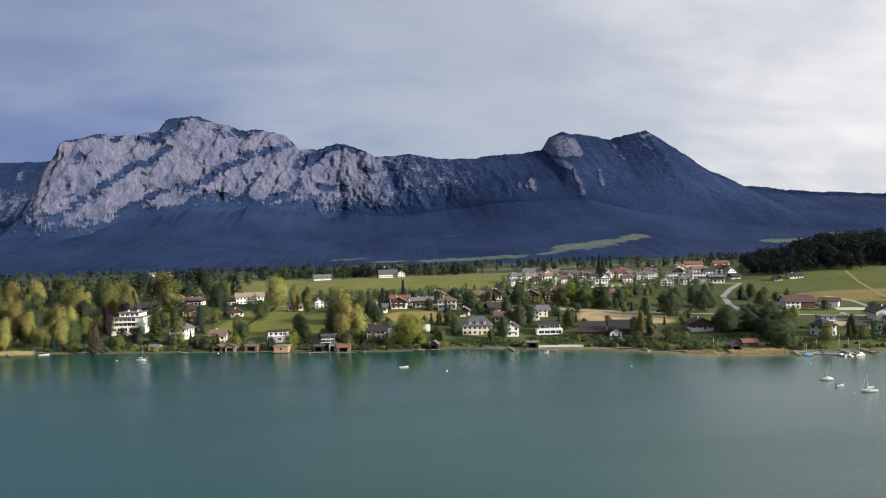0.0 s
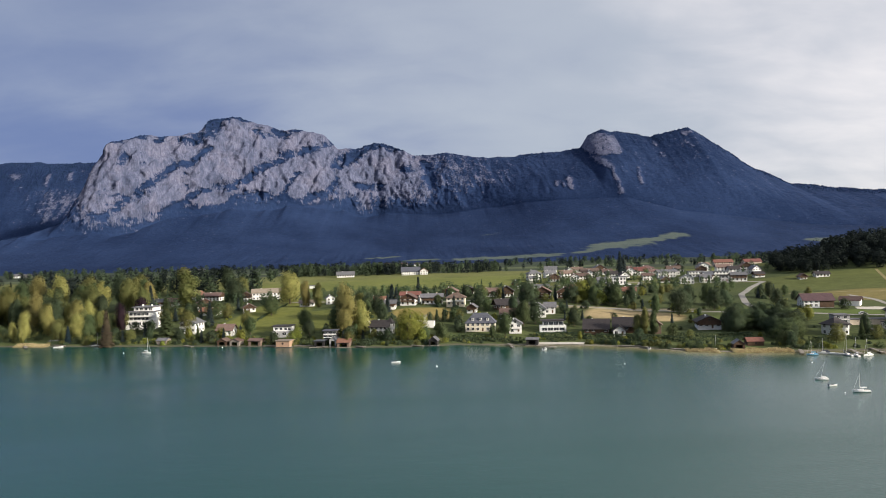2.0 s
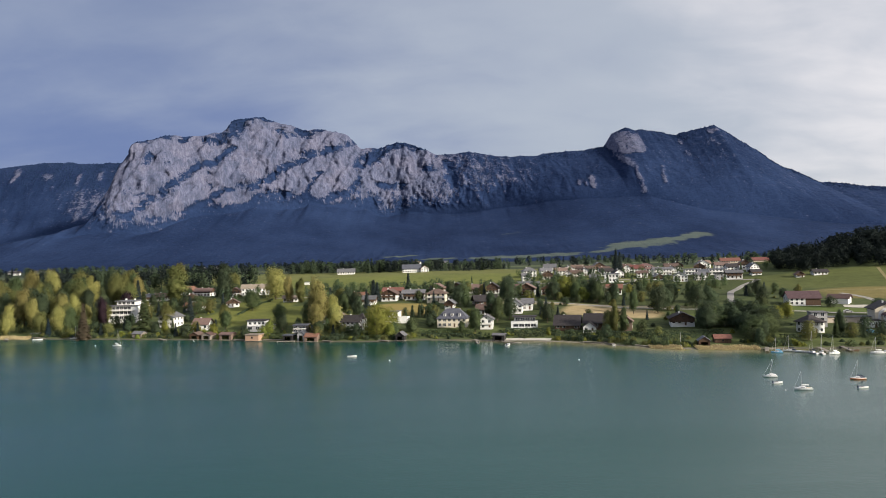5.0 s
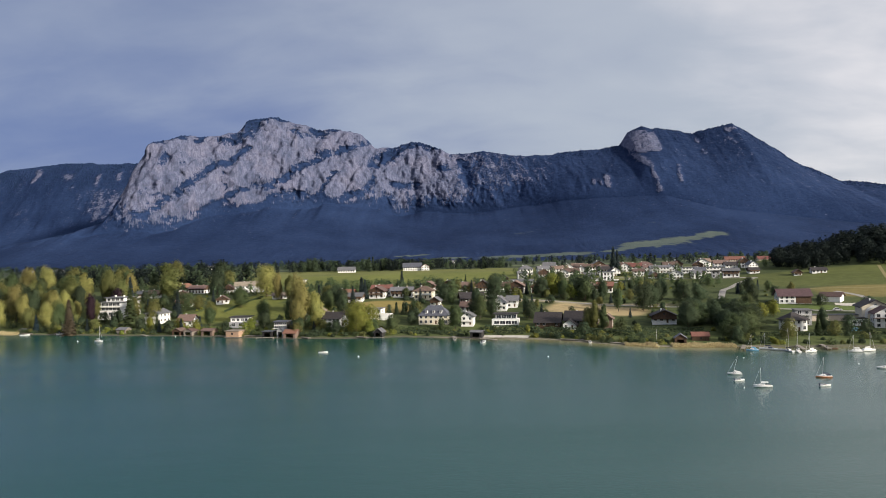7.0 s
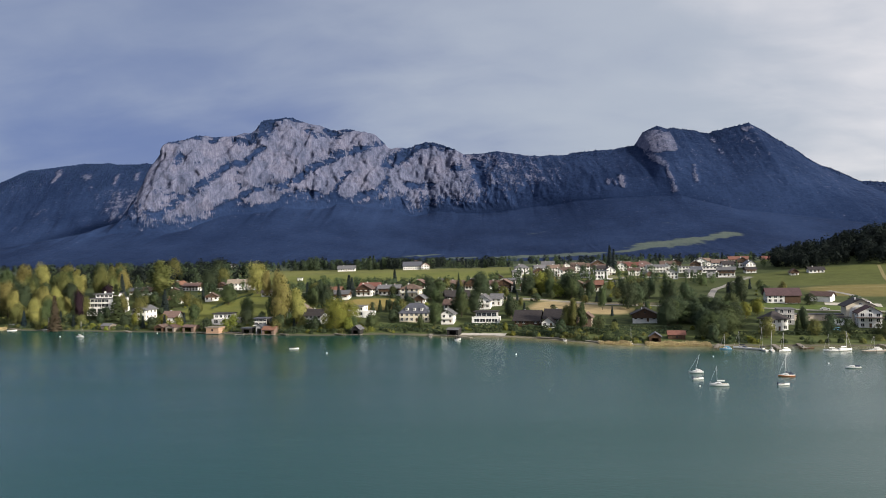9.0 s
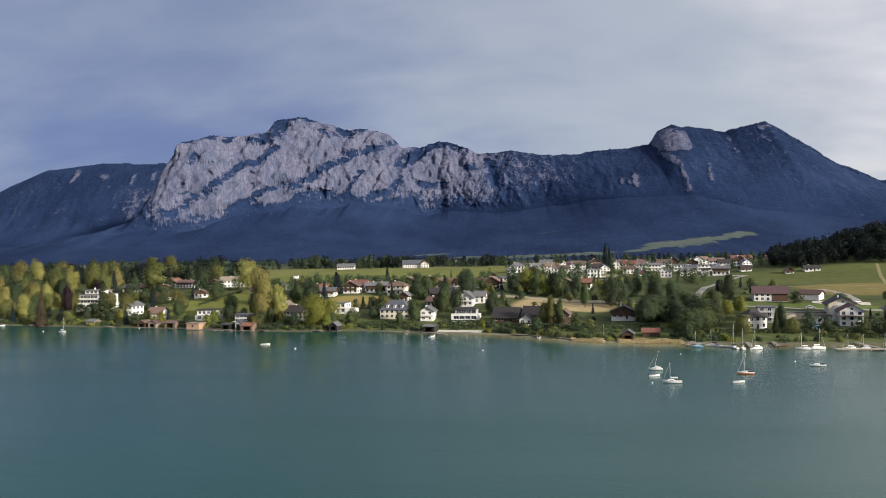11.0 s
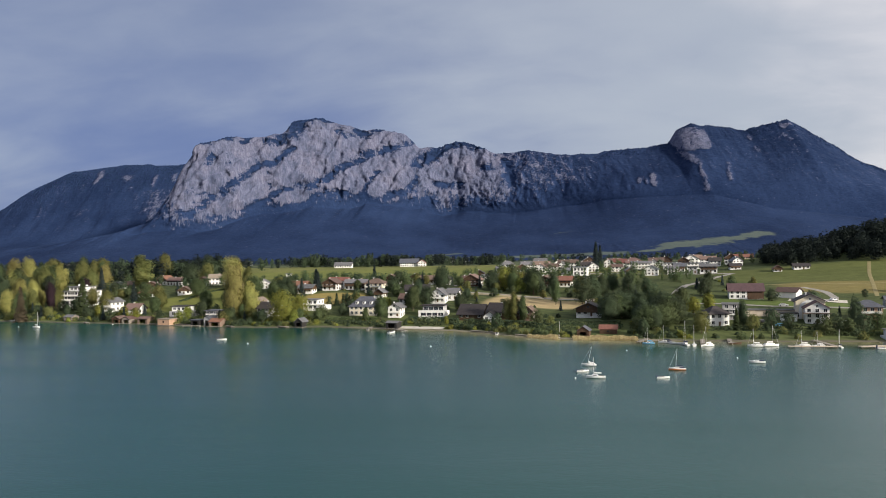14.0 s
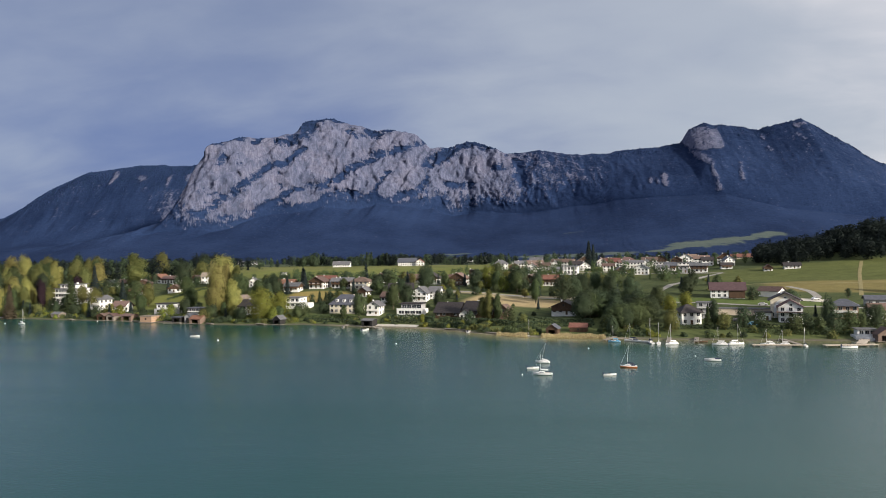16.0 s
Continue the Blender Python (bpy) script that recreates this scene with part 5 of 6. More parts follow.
# farm, inn and outlying roofs
farm = house(259.5, 419, 19, 13, 5.2, roofc="plum", pitch=27, turn=-11, chimneys=0, over=1.0)
part("barn_cladding", boxes("barn_cladding", (0.5, -6.6, -0.2, 9.6, -6.52, 5.1), mat=W["timber"]), farm, "dark timber barn boards")
house(282, 421, 12, 9, 3.6, roofc="brown", wallc="white", pitch=22, turn=-42, chimneys=0, what="barn", rows=0)
house(24, 776, 24, 13, 5.6, roofc="slate", pitch=38, turn=2, chimneys=2, what="inn")
house(38, 772, 10, 10, 5.6, roofc="red", ridge="y", pitch=34, turn=2, chimneys=0)
house(-44, 763, 22, 12, 3.4, roofc="grey", pitch=29, turn=3, chimneys=1)
house(360, 768, 24, 13, 6.0, roofc="red", wallc="beige", pitch=24, turn=-8, chimneys=1, what="farmhouse")
house(396, 776, 22, 13, 5.5, roofc="red", wallc="beige", pitch=24, turn=-4, chimneys=0, what="barn", rows=1)
house(-62, 640, 5, 4, 2.8, kind="flat", roofc="grey", chimneys=0, what="field shed", rows=0)
for hx, hy in ((-640, 1180), (-612, 1195), (-585, 1172), (-660, 1205), (-330, 1160), (-312, 1175), (-20, 1330), (10, 1345), (35, 1335), (60, 1352), (800, 1290), (820, 1300)):
    house(hx, hy, float(rng.uniform(8, 13)), 9, float(rng.uniform(3, 4.6)), roofc=("grey", "dusty", "dark")[hx % 3], pitch=26, turn=float(rng.uniform(-20, 20)), sides=False, rows=1, chimneys=0)

# cars
def car(x, y, turn, paint, word, where="on a village road"):
    ob = new("car")
    ob.matrix_basis = pose(x, y, float(ground_z(x, y)) + 0.14, 0, 0, turn)
    v = []
    prof = [(-2.1, 0.35), (2.1, 0.35), (2.15, 0.75), (1.0, 0.95), (0.45, 1.45), (-1.1, 1.45), (-1.75, 0.98), (-2.15, 0.85)]
    v = [(px, sy, pz) for sy in (-0.85, 0.85) for px, pz in prof]
    f = [tuple(range(7, -1, -1)), tuple(range(8, 16))] + [(i, (i + 1) % 8, (i + 1) % 8 + 8, i + 8) for i in range(8)]
    part("body", mesh_from("body", v, f, paint), ob)
    part("side_glass", boxes("side_glass", (-1.2, -0.87, 0.98, 0.5, 0.87, 1.34), mat=GLASS), ob)
    for wx in (-1.35, 1.35):
        for wy in (-0.78, 0.78):
            me = bpy.data.meshes.new("wheel")
            b = bmesh.new()
            bmesh.ops.create_cone(b, cap_ends=True, segments=12, radius1=0.33, radius2=0.33, depth=0.22, matrix=pose(0, 0, 0, 90))
            b.to_mesh(me)
            b.free()
            me.materials.append(CARS[1])
            part("wheel", me, ob, m=pose(wx, wy, 0.33))
    return tagged(ob, f"{word} passenger car {where}", "car", "cars on the road")


car(176, 424.5, -24, CARS[1], "black")
car(268, 388.2, -20, CARS[0], "silver")
car(297, 403.5, 30, CARS[0], "pale grey")
car(249.5, 337.5, -8, BLUEC, "bright blue", "parked behind a hedge")
car(244.5, 346, 82, CARS[1], "black", "parked beside a white house")
car(277, 342, -20, CARS[0], "silver", "parked beside a house")

# ---- trees in place ----
OPEN = [(-46, 452, 26, 36, 0), (318, 412, 52, 26, -8), (0, 660, 112, 78, 0), (-62, 478, 18, 46, -12), (32, 445, 17, 14, 0), (150, 412, 26, 14, -24), (345, 500, 72, 62, -5), (262, 400, 56, 8, -20), (300, 640, 58, 28, 0), (200, 388, 12, 8, -20), (345, 447, 60, 30, -6), (172, 350, 17, 15, -12), (80, 373, 36, 11, -12), (232, 330, 26, 12, -6), (262, 414, 22, 12, -11), (240, 425, 12, 22, 0), (250, 372, 16, 12, -10), (255, 326, 55, 12, -6), (176, 330, 12, 9, 0), (252, 391, 24, 8, -15)]


def free_spot(x, y, r):
    d = y - float(shore(x))
    if d < 3:
        return False
    if any(float(region(np.array(x), np.array(y), *o)) > 0.05 for o in OPEN):
        return False
    return all((x - a) ** 2 + (y - b) ** 2 > (c + r) ** 2 for a, b, c in SITES) and all(min((x - px) ** 2 + (y - py) ** 2 for px, py in ROAD_DOTS) > (46 if x > 215 and y > 395 else 12) for _ in (0,))


ROAD_DOTS = []
for pts in ROADS:
    for (ax, ay), (bx, by) in zip(pts, pts[1:]):
        n = max(int(math.hypot(bx - ax, by - ay) / 3), 1)
        ROAD_DOTS += [(ax + (bx - ax) * i / n, ay + (by - ay) * i / n) for i in range(n + 1)]
STOOD = []


def stand(*a, **k):
    STOOD.append((a[2], a[3]))
    tree(*a, **k)


# single trees that stand out
for a in (
    ("broad", "gold", -60, 514, 21, 1.35), ("broad", "gold", -45, 487, 17, 0.62), ("poplar", "olive", -36, 483, 16, 1.4), ("broad", "gold", -11, 399, 27, 0.7), ("broad", "olive", -4, 404, 17, 0.8), ("poplar", "olive", -15, 410, 19, 1.4), ("poplar", "gold", -3, 402, 19, 1.3), ("broad", "green", -64, 468, 12, 1.4), ("broad", "olive", -107, 575, 16, 1.1), ("broad", "dark", -131, 628, 20, 1.0), ("broad", "olive", -165, 618, 23, 0.9), ("broad", "green", 204, 438, 12.5, 1.3), ("round", "dark", 212, 434, 10, 1.2), ("broad", "dark", 195, 446, 11, 1.2), ("round", "dark", 200, 420, 13, 1.0), ("broad", "green", 161, 407, 12, 0.7), ("round", "dark", 35, 424, 6, 0.8), ("conifer", "dark", 39, 425, 7, 1.4), ("conifer", "dark", 43, 424, 7, 1.4), ("conifer", "dark", 47, 423, 6, 1.4), ("round", "olive", 52, 421, 8, 0.8), ("broad", "green", -17, 407, 14, 1.0),
    ("round", "lime", 22.5, 380, 16, 1.1), ("round", "lime", 28, 391, 12.5, 1.1), ("conifer", "larch", -140, 406, 20, 1.15), ("conifer", "bluefir", -167, 420, 10, 1.2), 
    ("broad", "copper", -146, 440, 18, 0.55), ("broad", "copper", -148, 478, 14, 1.0), ("conifer", "green", -114.5, 424.5, 22, 1.25), ("broad", "olive", -105, 433, 13, 1.1), ("poplar", "olive", -134, 523, 25, 1.7), ("conifer", "needle", -150, 500, 18, 1.2),
    ("round", "dark", 175, 409, 14, 1.1), ("round", "dark", 181, 418, 13, 1.0), ("broad", "dark", 187, 426, 12, 1.0), ("poplar", "olive", 140, 362, 14, 1.0), ("poplar", "green", 144, 361, 12, 1.0), ("broad", "olive", 137, 364, 10, 0.8),
    ("round", "dark", 241, 427, 10, 1.1), ("round", "dark", 268, 405, 6.5, 1.3), ("broad", "dark", 249, 452, 10, 1.0), ("round", "dark", 316, 413, 4.5, 1.0), ("broad", "dark", 352, 424, 11, 1.1), ("broad", "dark", 360, 420, 12, 1.1),
    ("round", "dark", 244, 333, 8.5, 0.9), ("broad", "dark", 276, 332, 12, 0.75), ("round", "green", 271, 328, 5, 1.0), ("round", "green", 287, 330, 6, 1.1), ("round", "green", 300, 343, 7, 1.0), ("round", "green", 312, 352, 7, 1.2), ("round", "green", 326, 356, 7, 1.2),
    ("round", "dark", 250.3, 331, 7, 1.0), ("round", "green", 259.8, 321, 7.5, 1.25), ("round", "dark", 264, 322, 8, 1.1), ("round", "green", 268, 320, 6.5, 1.1), ("round", "dark", 274, 321, 8, 1.25), ("round", "green", 280, 323, 8, 1.1), ("broad", "dark", 233, 333, 11, 0.75), ("round", "olive", 236, 329, 7, 1.0), ("conifer", "green", 230, 331, 9, 1.3), ("round", "dark", 294, 335, 9, 1.2),
    ("round", "olive", 215, 326, 9, 1.0), ("round", "green", 150, 352, 7, 1.1), ("round", "olive", 156, 346, 5, 1.1), ("broad", "olive", -122, 446, 13, 0.9), ("broad", "dark", -127, 437, 8, 1.0), ("round", "lime", 108, 365, 4.5, 0.8), ("broad", "green", 73, 382, 12, 0.9), ("broad", "green", 66, 379, 7, 0.9),
    ("broad", "green", 86, 404, 13, 1.0), ("broad", "dark", 112, 395, 10, 1.1), ("conifer", "needle", 202, 612, 21, 1.2), ("conifer", "needle", 205.5, 613, 18, 1.2), ("conifer", "needle", 15, 470, 12, 1.3), ("conifer", "needle", 12, 476, 13, 1.3), ("conifer", "needle", 30, 570, 12, 1.2),
    ("broad", "olive", -72, 436, 11, 1.1), ("broad", "dark", -104, 540, 16, 1.2), ("broad", "dark", 4, 448, 11, 1.1), ("conifer", "needle", 10, 452, 11, 1.3), ("broad", "dark", -3, 450, 10, 1.1), ("round", "olive", -92, 470, 9, 1.2),
    ("broad", "green", -66, 418, 10, 1.0), ("conifer", "green", -92, 408, 9, 1.2), ("broad", "dark", -31, 404, 9, 1.2), ("broad", "green", -36, 420, 12, 1.0), ("broad", "olive", 5, 386, 6, 1.2),
):
    stand(*a)
# the dark clump by the boats and the grove at the edge of the village
for i in range(27):
    a, r = rng.uniform(0, 6.28), math.sqrt(rng.uniform(0, 1))
    x, y = 197 + 16 * r * math.cos(a), 355 + 22 * r * math.sin(a)
    stand(("broad", "round", "round", "broad")[i % 4], ("dark", "dark", "green", "dark")[i % 4], x, y, float(rng.uniform(8, 11) + 2.5 * smooth((y - 350) / 30)), float(rng.uniform(1.15, 1.5)), beside="in a dense clump by the shore")
for i in range(84):
    x, y = float(rng.uniform(-262, -150)), float(rng.uniform(424, 530))
    if y < shore(x) + 6 or (x + 138) ** 2 + (y - 456) ** 2 < 420:
        continue
    back = smooth((y - 430) / 60)
    hue = ("gold", "olive", "green", "olive", "dark", "gold", "green")[i % 7]
    shape = ("broad", "poplar", "broad", "round", "broad")[i % 5]
    stand(shape, hue, x, y, float(13 + 8 * back + rng.uniform(-4, 4)) * (0.82 if shape == "round" else 1), float(rng.uniform(0.7, 1.05)) * (1.3 if shape == "poplar" else 1), beside="in a lakeside grove")
low = []
for i in range(90):
    x = float(rng.uniform(-262, -140))
    y = float(shore(x)) + float(rng.uniform(5, 45))
    if (x + 138) ** 2 + (y - 452) ** 2 > 260:
        low.append((x, y, float(rng.uniform(3, 6)), i % 3))
thicket("undergrowth", low, "dense green undergrowth beneath a lakeside grove")
# garden trees
made, upper = 0, []
while made < 1350:
    x, y = float(rng.uniform(-170, 330)), float(rng.uniform(320, 660))
    d = y - float(shore(x))
    tall = float(rng.uniform(5, 12)) if rng.uniform() < 0.8 else float(rng.uniform(11, 15))
    made += 1
    if d > 310 or (x > 240 and y > 600) or (x < 100 and y > 590) or not free_spot(x, y, tall * 0.22):
        continue
    if min((x - a) ** 2 + (y - b) ** 2 for a, b in STOOD) < 16:
        continue
    if d < 40:
        tall = min(tall, 7.0)
    if 25 < d < 115 and 100 < x < 195:
        tall = min(tall, 5.0)
    if 165 < x < 300 and 385 < y < 520:
        tall = min(tall, 6.5)
        if made % 2:
            continue
    if y > 470:
        tall = 3.5 + tall * 0.42
    if x > 283 and d < 70:
        continue
    shape = ("broad", "round", "broad", "conifer", "round", "broad")[int(rng.integers(0, 6))]
    hue = "needle" if shape == "conifer" else ("green", "dark", "dark", "olive", "green", "lime", "dark")[int(rng.integers(0, 7))]
    if y > 500:
        STOOD.append((x, y))
        upper.append((x, y, tall, shape))
    else:
        stand(shape, hue, x, y, tall, float(rng.uniform(1.0, 1.4)))
wood("village_trees", upper, "small garden trees between the upper village houses", 240, ("green", "dark"))
bushes = []
for i in range(620):
    x = float(rng.uniform(-180, 310))
    y = float(shore(x)) + float(rng.uniform(4, 210) if i % 3 else rng.uniform(3.5, 9))
    if free_spot(x, y, 0.5) and i > 260:
        bushes.append((x, y, float(rng.uniform(1.2, 2.4)), i % 4))
    elif free_spot(x, y, 0.5):
        shrub(x, y, float(rng.uniform(1.4, 3.4)), ("green", "dark", "olive", "lime", "dark")[i % 5])
thicket("garden_bushes", bushes, "mixed green bushes in the village gardens")
for pts, tall, deep, hue in (
    (((46, 378), (62, 374), (74, 368)), 1.7, 1.6, "dark"), (((92, 369), (106, 364)), 1.6, 1.5, "dark"), (((112, 358), (128, 350), (142, 340)), 1.8, 1.6, "dark"),
    (((-6, 379), (12, 376), (36, 377)), 1.3, 1.5, "green"), (((150, 345), (168, 341), (186, 338)), 1.8, 1.6, "dark"), (((238, 336), (256, 331), (272, 326)), 1.8, 1.8, "dark"), (((282, 330), (300, 332), (320, 336)), 2.0, 2.0, "dark"),
    (((44, 386), (58, 383), (72, 378)), 2.0, 2.2, "green"), (((88, 378), (104, 373), (114, 366)), 2.4, 2.4, "dark"), (((116, 366), (130, 358), (150, 345)), 2.2, 2.2, "dark"), (((152, 354), (170, 350), (186, 346)), 1.8, 2.0, "dark"), (((206, 332), (222, 331), (240, 329)), 1.7, 2.0, "dark"), (((240, 324), (262, 319), (284, 317)), 1.5, 1.8, "green"), (((196, 396), (216, 390)), 1.5, 2.0, "green"),
    (((40, 400), (40, 386)), 1.6, 1.4, "dark"), (((-70, 455), (-60, 505)), 1.2, 1.4, "dark"), (((-98, 535), (-60, 530)), 1.4, 1.5, "green"), (((160, 545), (208, 540)), 1.2, 1.5, "green"), (((170, 590), (235, 575)), 1.5, 1.6, "dark"),
):
    hedge(pts, tall, deep, hue, "clipped dark green garden hedge on the lawn" if hue == "dark" else "low green garden hedge on the lawn")

low = []
for i in range(420):
    x = float(rng.uniform(-175, 312))
    y = float(shore(x)) + 3.5 + 20 * float(rng.uniform(0, 1)) ** 1.6
    tall = float(rng.uniform(1.0, 2.0)) if 42 < x < 112 or 160 < x < 190 else float(rng.uniform(1.4, 3.8))
    if x > 203 and i % 4 or 170 < x < 186 and y < 345:
        continue
    if all((x - a) ** 2 + (y - b) ** 2 > (c + 0.5) ** 2 for a, b, c in SITES):
        low.append((x, y, tall, (0, 1, 2, 3, 1, 0)[i % 6]))
thicket("shore_bushes", low, "mixed green bushes along the lake shore")
# woods on the hill and in the valley
spots = []
for i in range(820):
    x, y = float(rng.uniform(305, 600)), float(rng.uniform(530, 640))
    edge = float(np.interp(x, (311, 318, 326, 346, 371, 420), (582, 562, 549, 544, 535, 527))) + 3 * math.sin(x / 9)
    if y > edge and x > 316 + max(y - 573, 0) * 0.45:
        spots.append((x, y, float(rng.uniform(9, 14)) * (0.92 + 0.6 * float(smooth((x - 340) / 90))), "conifer" if rng.uniform() < 0.15 else ("round", "broad")[i % 2]))
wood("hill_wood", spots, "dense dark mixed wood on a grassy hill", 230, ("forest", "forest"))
spots = []
for i in range(1500):
    x, y = float(rng.uniform(-900, 900)), float(rng.uniform(700, 1330))
    if -70 < x < 130 and y < 790 or (x > 130 and y < 800 and x < 450) or (-150 < x < 0 and y < 740 and x > -110):
        continue
    if any(((x - cx) / rx) ** 2 + ((y - cy) / ry) ** 2 < 1 for cx, cy, rx, ry in ((-420, 900, 90, 30), (-250, 1000, 120, 40), (180, 980, 130, 45), (420, 1050, 120, 60), (60, 1150, 80, 40))):
        continue
    if soft_noise(np.array(x / 120), np.array(y / 60), 77) < -0.15:
        continue
    spots.append((x, y, float(rng.uniform(7, 13)), "conifer" if rng.uniform() < 0.2 else ("round", "broad")[i % 2]))
wood("valley_wood", spots, "dark tree belts across the valley floor", 130, ("dark", "forest"))
spots = [(float(rng.uniform(-330, -105)), float(rng.uniform(585, 700)), float(rng.uniform(12, 19)), "broad") for _ in range(110)]
for i in range(170):
    x, y = float(rng.uniform(-110, 130)), float(rng.uniform(786, 850))
    swell = float(soft_noise(np.array(x / 26), np.array(y / 90), 33))
    spots.append((x, y, max(9.5 + 7 * swell + float(rng.uniform(-2, 3)), 4), "conifer" if i % 6 == 0 else ("round", "broad")[i % 2]))
wood("meadow_edge_wood", spots, "dark belt of trees behind the meadow", 200, ("dark", "forest"))


def reeds(x0, x1, label):
    n = int((x1 - x0) * 420)
    x = rng.uniform(x0, x1, n)
    y = shore(x) + rng.uniform(-3.6, 5.0, n) * (0.6 + 0.4 * soft_noise(x / 6, 0 * x, 8))
    h = rng.uniform(0.6, 1.5, n) * (0.8 + 0.4 * soft_noise(x / 4, y / 2, 19))
    lean = rng.normal(0, 0.34, (n, 2))
    w = rng.uniform(0, 6.28, n)
    a = np.stack([np.cos(w), np.sin(w), 0 * w], 1) * 0.09
    p = np.stack([x, y, np.maximum(ground_z(x, y), -0.3) - 0.1], 1)
    t = p + np.stack([lean[:, 0], lean[:, 1], h], 1)
    ob = new("reeds", card_mesh("reeds", np.stack([p - a, p + a, t + a * 0.4, t - a * 0.4], 1), REED))
    return tagged(ob, label, "reeds", kind="stuff")


reeds(146, 158, "pale dry reeds standing in the shallow water")
reeds(164, 188, "pale dry reed belt along the lake shore")
reeds(-196, -176, "pale dry reeds at the edge of the grove")

# ---- boathouses, piers and boats ----
def pole(name, r, z0, z1, mat, sides=8):
    v = [(r * math.cos(2 * math.pi * i / sides), r * math.sin(2 * math.pi * i / sides), z) for z in (z0, z1) for i in range(sides)]
    f = [(i, (i + 1) % sides, (i + 1) % sides + sides, i + sides) for i in range(sides)] + [tuple(range(sides, 2 * sides))]
    return mesh_from(name, v, f, mat)


POST = pole("post", 0.13, -2.5, 1.0, PLANK)


def boathouse(x, y, w, d, h, wallc, roofc, turn=0.0, ridge="y", pitch=28, opening=True, label="", base=0.5, flat=False):
    """A wooden boathouse on posts, with its boat gate open to the lake."""
    ob = new("boathouse")
    ob.matrix_basis = pose(x, y, base, 0, 0, turn) @ Matrix.Diagonal((0.86, 0.86, 0.86, 1))
    SITES.append((x, y, max(w, d) / 2 + 1))
    t, g = 0.14, w * 0.3
    part("back_wall", boxes("back_wall", (-w / 2, d / 2 - t, -0.2, w / 2, d / 2, h), mat=WALL[wallc]), ob)
    for s in (-1, 1):
        part("side_wall", boxes("side_wall", (min(s * w / 2, s * (w / 2 - t)), -d / 2, -0.2, max(s * w / 2, s * (w / 2 - t)), d / 2 - t, h), mat=WALL[wallc]), ob)
        if opening:
            part("front_wall", boxes("front_wall", (min(s * g, s * (w / 2 - t)), -d / 2, -0.2, max(s * g, s * (w / 2 - t)), -d / 2 + t, h), mat=WALL[wallc]), ob)
    if opening:
        part("lintel", boxes("lintel", (-g, -d / 2, h * 0.78, g, -d / 2 + t, h), mat=WALL[wallc]), ob)
    else:
        part("front_wall", boxes("front_wall", (-w / 2 + t, -d / 2, -0.2, w / 2 - t, -d / 2 + t, h), mat=WALL[wallc]), ob)
        window(ob, pose(0, -d / 2, h * 0.55), 1.0, 1.0, True)
    a, b = (w, d) if ridge == "x" else (d, w)
    roof, top = roof_mesh("flat" if flat else "gable", a, b, h, pitch, 0.5, ROOF[roofc], 0.16)
    if not flat:
        pk = h + b / 2 * math.tan(radians(pitch))
        for sx in (-a / 2 + 0.01, a / 2 - t):
            v = [(sx, -b / 2, h), (sx, b / 2, h), (sx, 0, pk - 0.02), (sx + t, -b / 2, h), (sx + t, b / 2, h), (sx + t, 0, pk - 0.02)]
            f = [(0, 2, 1), (3, 4, 5), (0, 3, 5, 2), (1, 2, 5, 4)]
            part("gable", mesh_from("gable", swap(v) if ridge == "y" else v, f, WALL[wallc]), ob)
    if ridge == "y":
        for q in roof.vertices:
            q.co = (-q.co.y, q.co.x, q.co.z)
    part("roof", roof, ob)
    part("deck", boxes("deck", (-w / 2 - 0.6, -d / 2 - 0.9, -0.36, w / 2 + 0.6, d / 2, -0.2), mat=PLANK), ob)
    for px in (-w / 2, w / 2):
        for py in (-d / 2, 0, d / 2):
            part("post", POST, ob, m=pose(px, py, -1.25))
    return tagged(ob, label, "boathouse", "boathouses on the shore")


boathouse(-110, 407, 6.5, 6, 2.8, "weathered", "grey", -12, "x", 22, False, "weathered grey board hut with low roof by the water")
boathouse(-75, 397, 6, 7, 2.6, "timber", "brown", -12, "y", 26, True, "dark timber boathouse with open gate on posts")
boathouse(-68, 395, 6, 7, 2.6, "weathered", "brown", -12, "y", 26, True, "weathered boathouse with brown roof on posts")
boathouse(-57, 392, 8, 6, 3.0, "pinkwood", "dusty", -14, "x", 18, True, "reddish board boathouse with low roof on posts")
boathouse(-41, 384.5, 8.5, 7, 3.2, "orange", "tan", -12, "x", 10, False, "bright larch-clad boathouse with flat roof on posts", flat=True)
boathouse(-22, 380, 6, 6, 3.0, "black", "slate", -10, "x", 10, True, "black glazed lake cabin with flat roof and deck", flat=True)
boathouse(-15, 379, 4, 7, 4.0, "grey", "slate", -10, "y", 35, True, "narrow grey boathouse with steep gable on posts")
boathouse(-9.5, 376, 7.5, 7, 2.6, "pinkwood", "red", -10, "x", 26, True, "low boathouse with red hipped roof on posts")
boathouse(35.5, 371, 5, 6, 2.8, "black", "grey", -14, "y", 38, True, "small black boathouse with pale steep roof on posts")
boathouse(83.5, 361, 6.5, 6, 3.0, "black", "grey", -16, "x", 14, True, "dark boathouse with grey roof on the shore")
boathouse(168.5, 323, 5.4, 6, 3.2, "timber", "slate", -14, "y", 34, True, "dark timber boathouse with open gate on posts")
boathouse(179, 330, 8, 6, 2.6, "timber", "red", -10, "x", 28, False, "small dark hut with bright red tiled roof", base=0.9)
boathouse(285, 306, 7, 6, 2.8, "pinkwood", "brown", -4, "y", 36, True, "brown wooden boathouse with round-topped roof on posts")
boathouse(294, 307, 6, 6, 2.6, "timber", "dark", -4, "y", 32, True, "dark timber boathouse on posts beside a pier")
boathouse(-176, 424, 5, 4, 2.2, "weathered", "grey", -10, "x", 12, False, "small weathered bathing hut above the reeds")


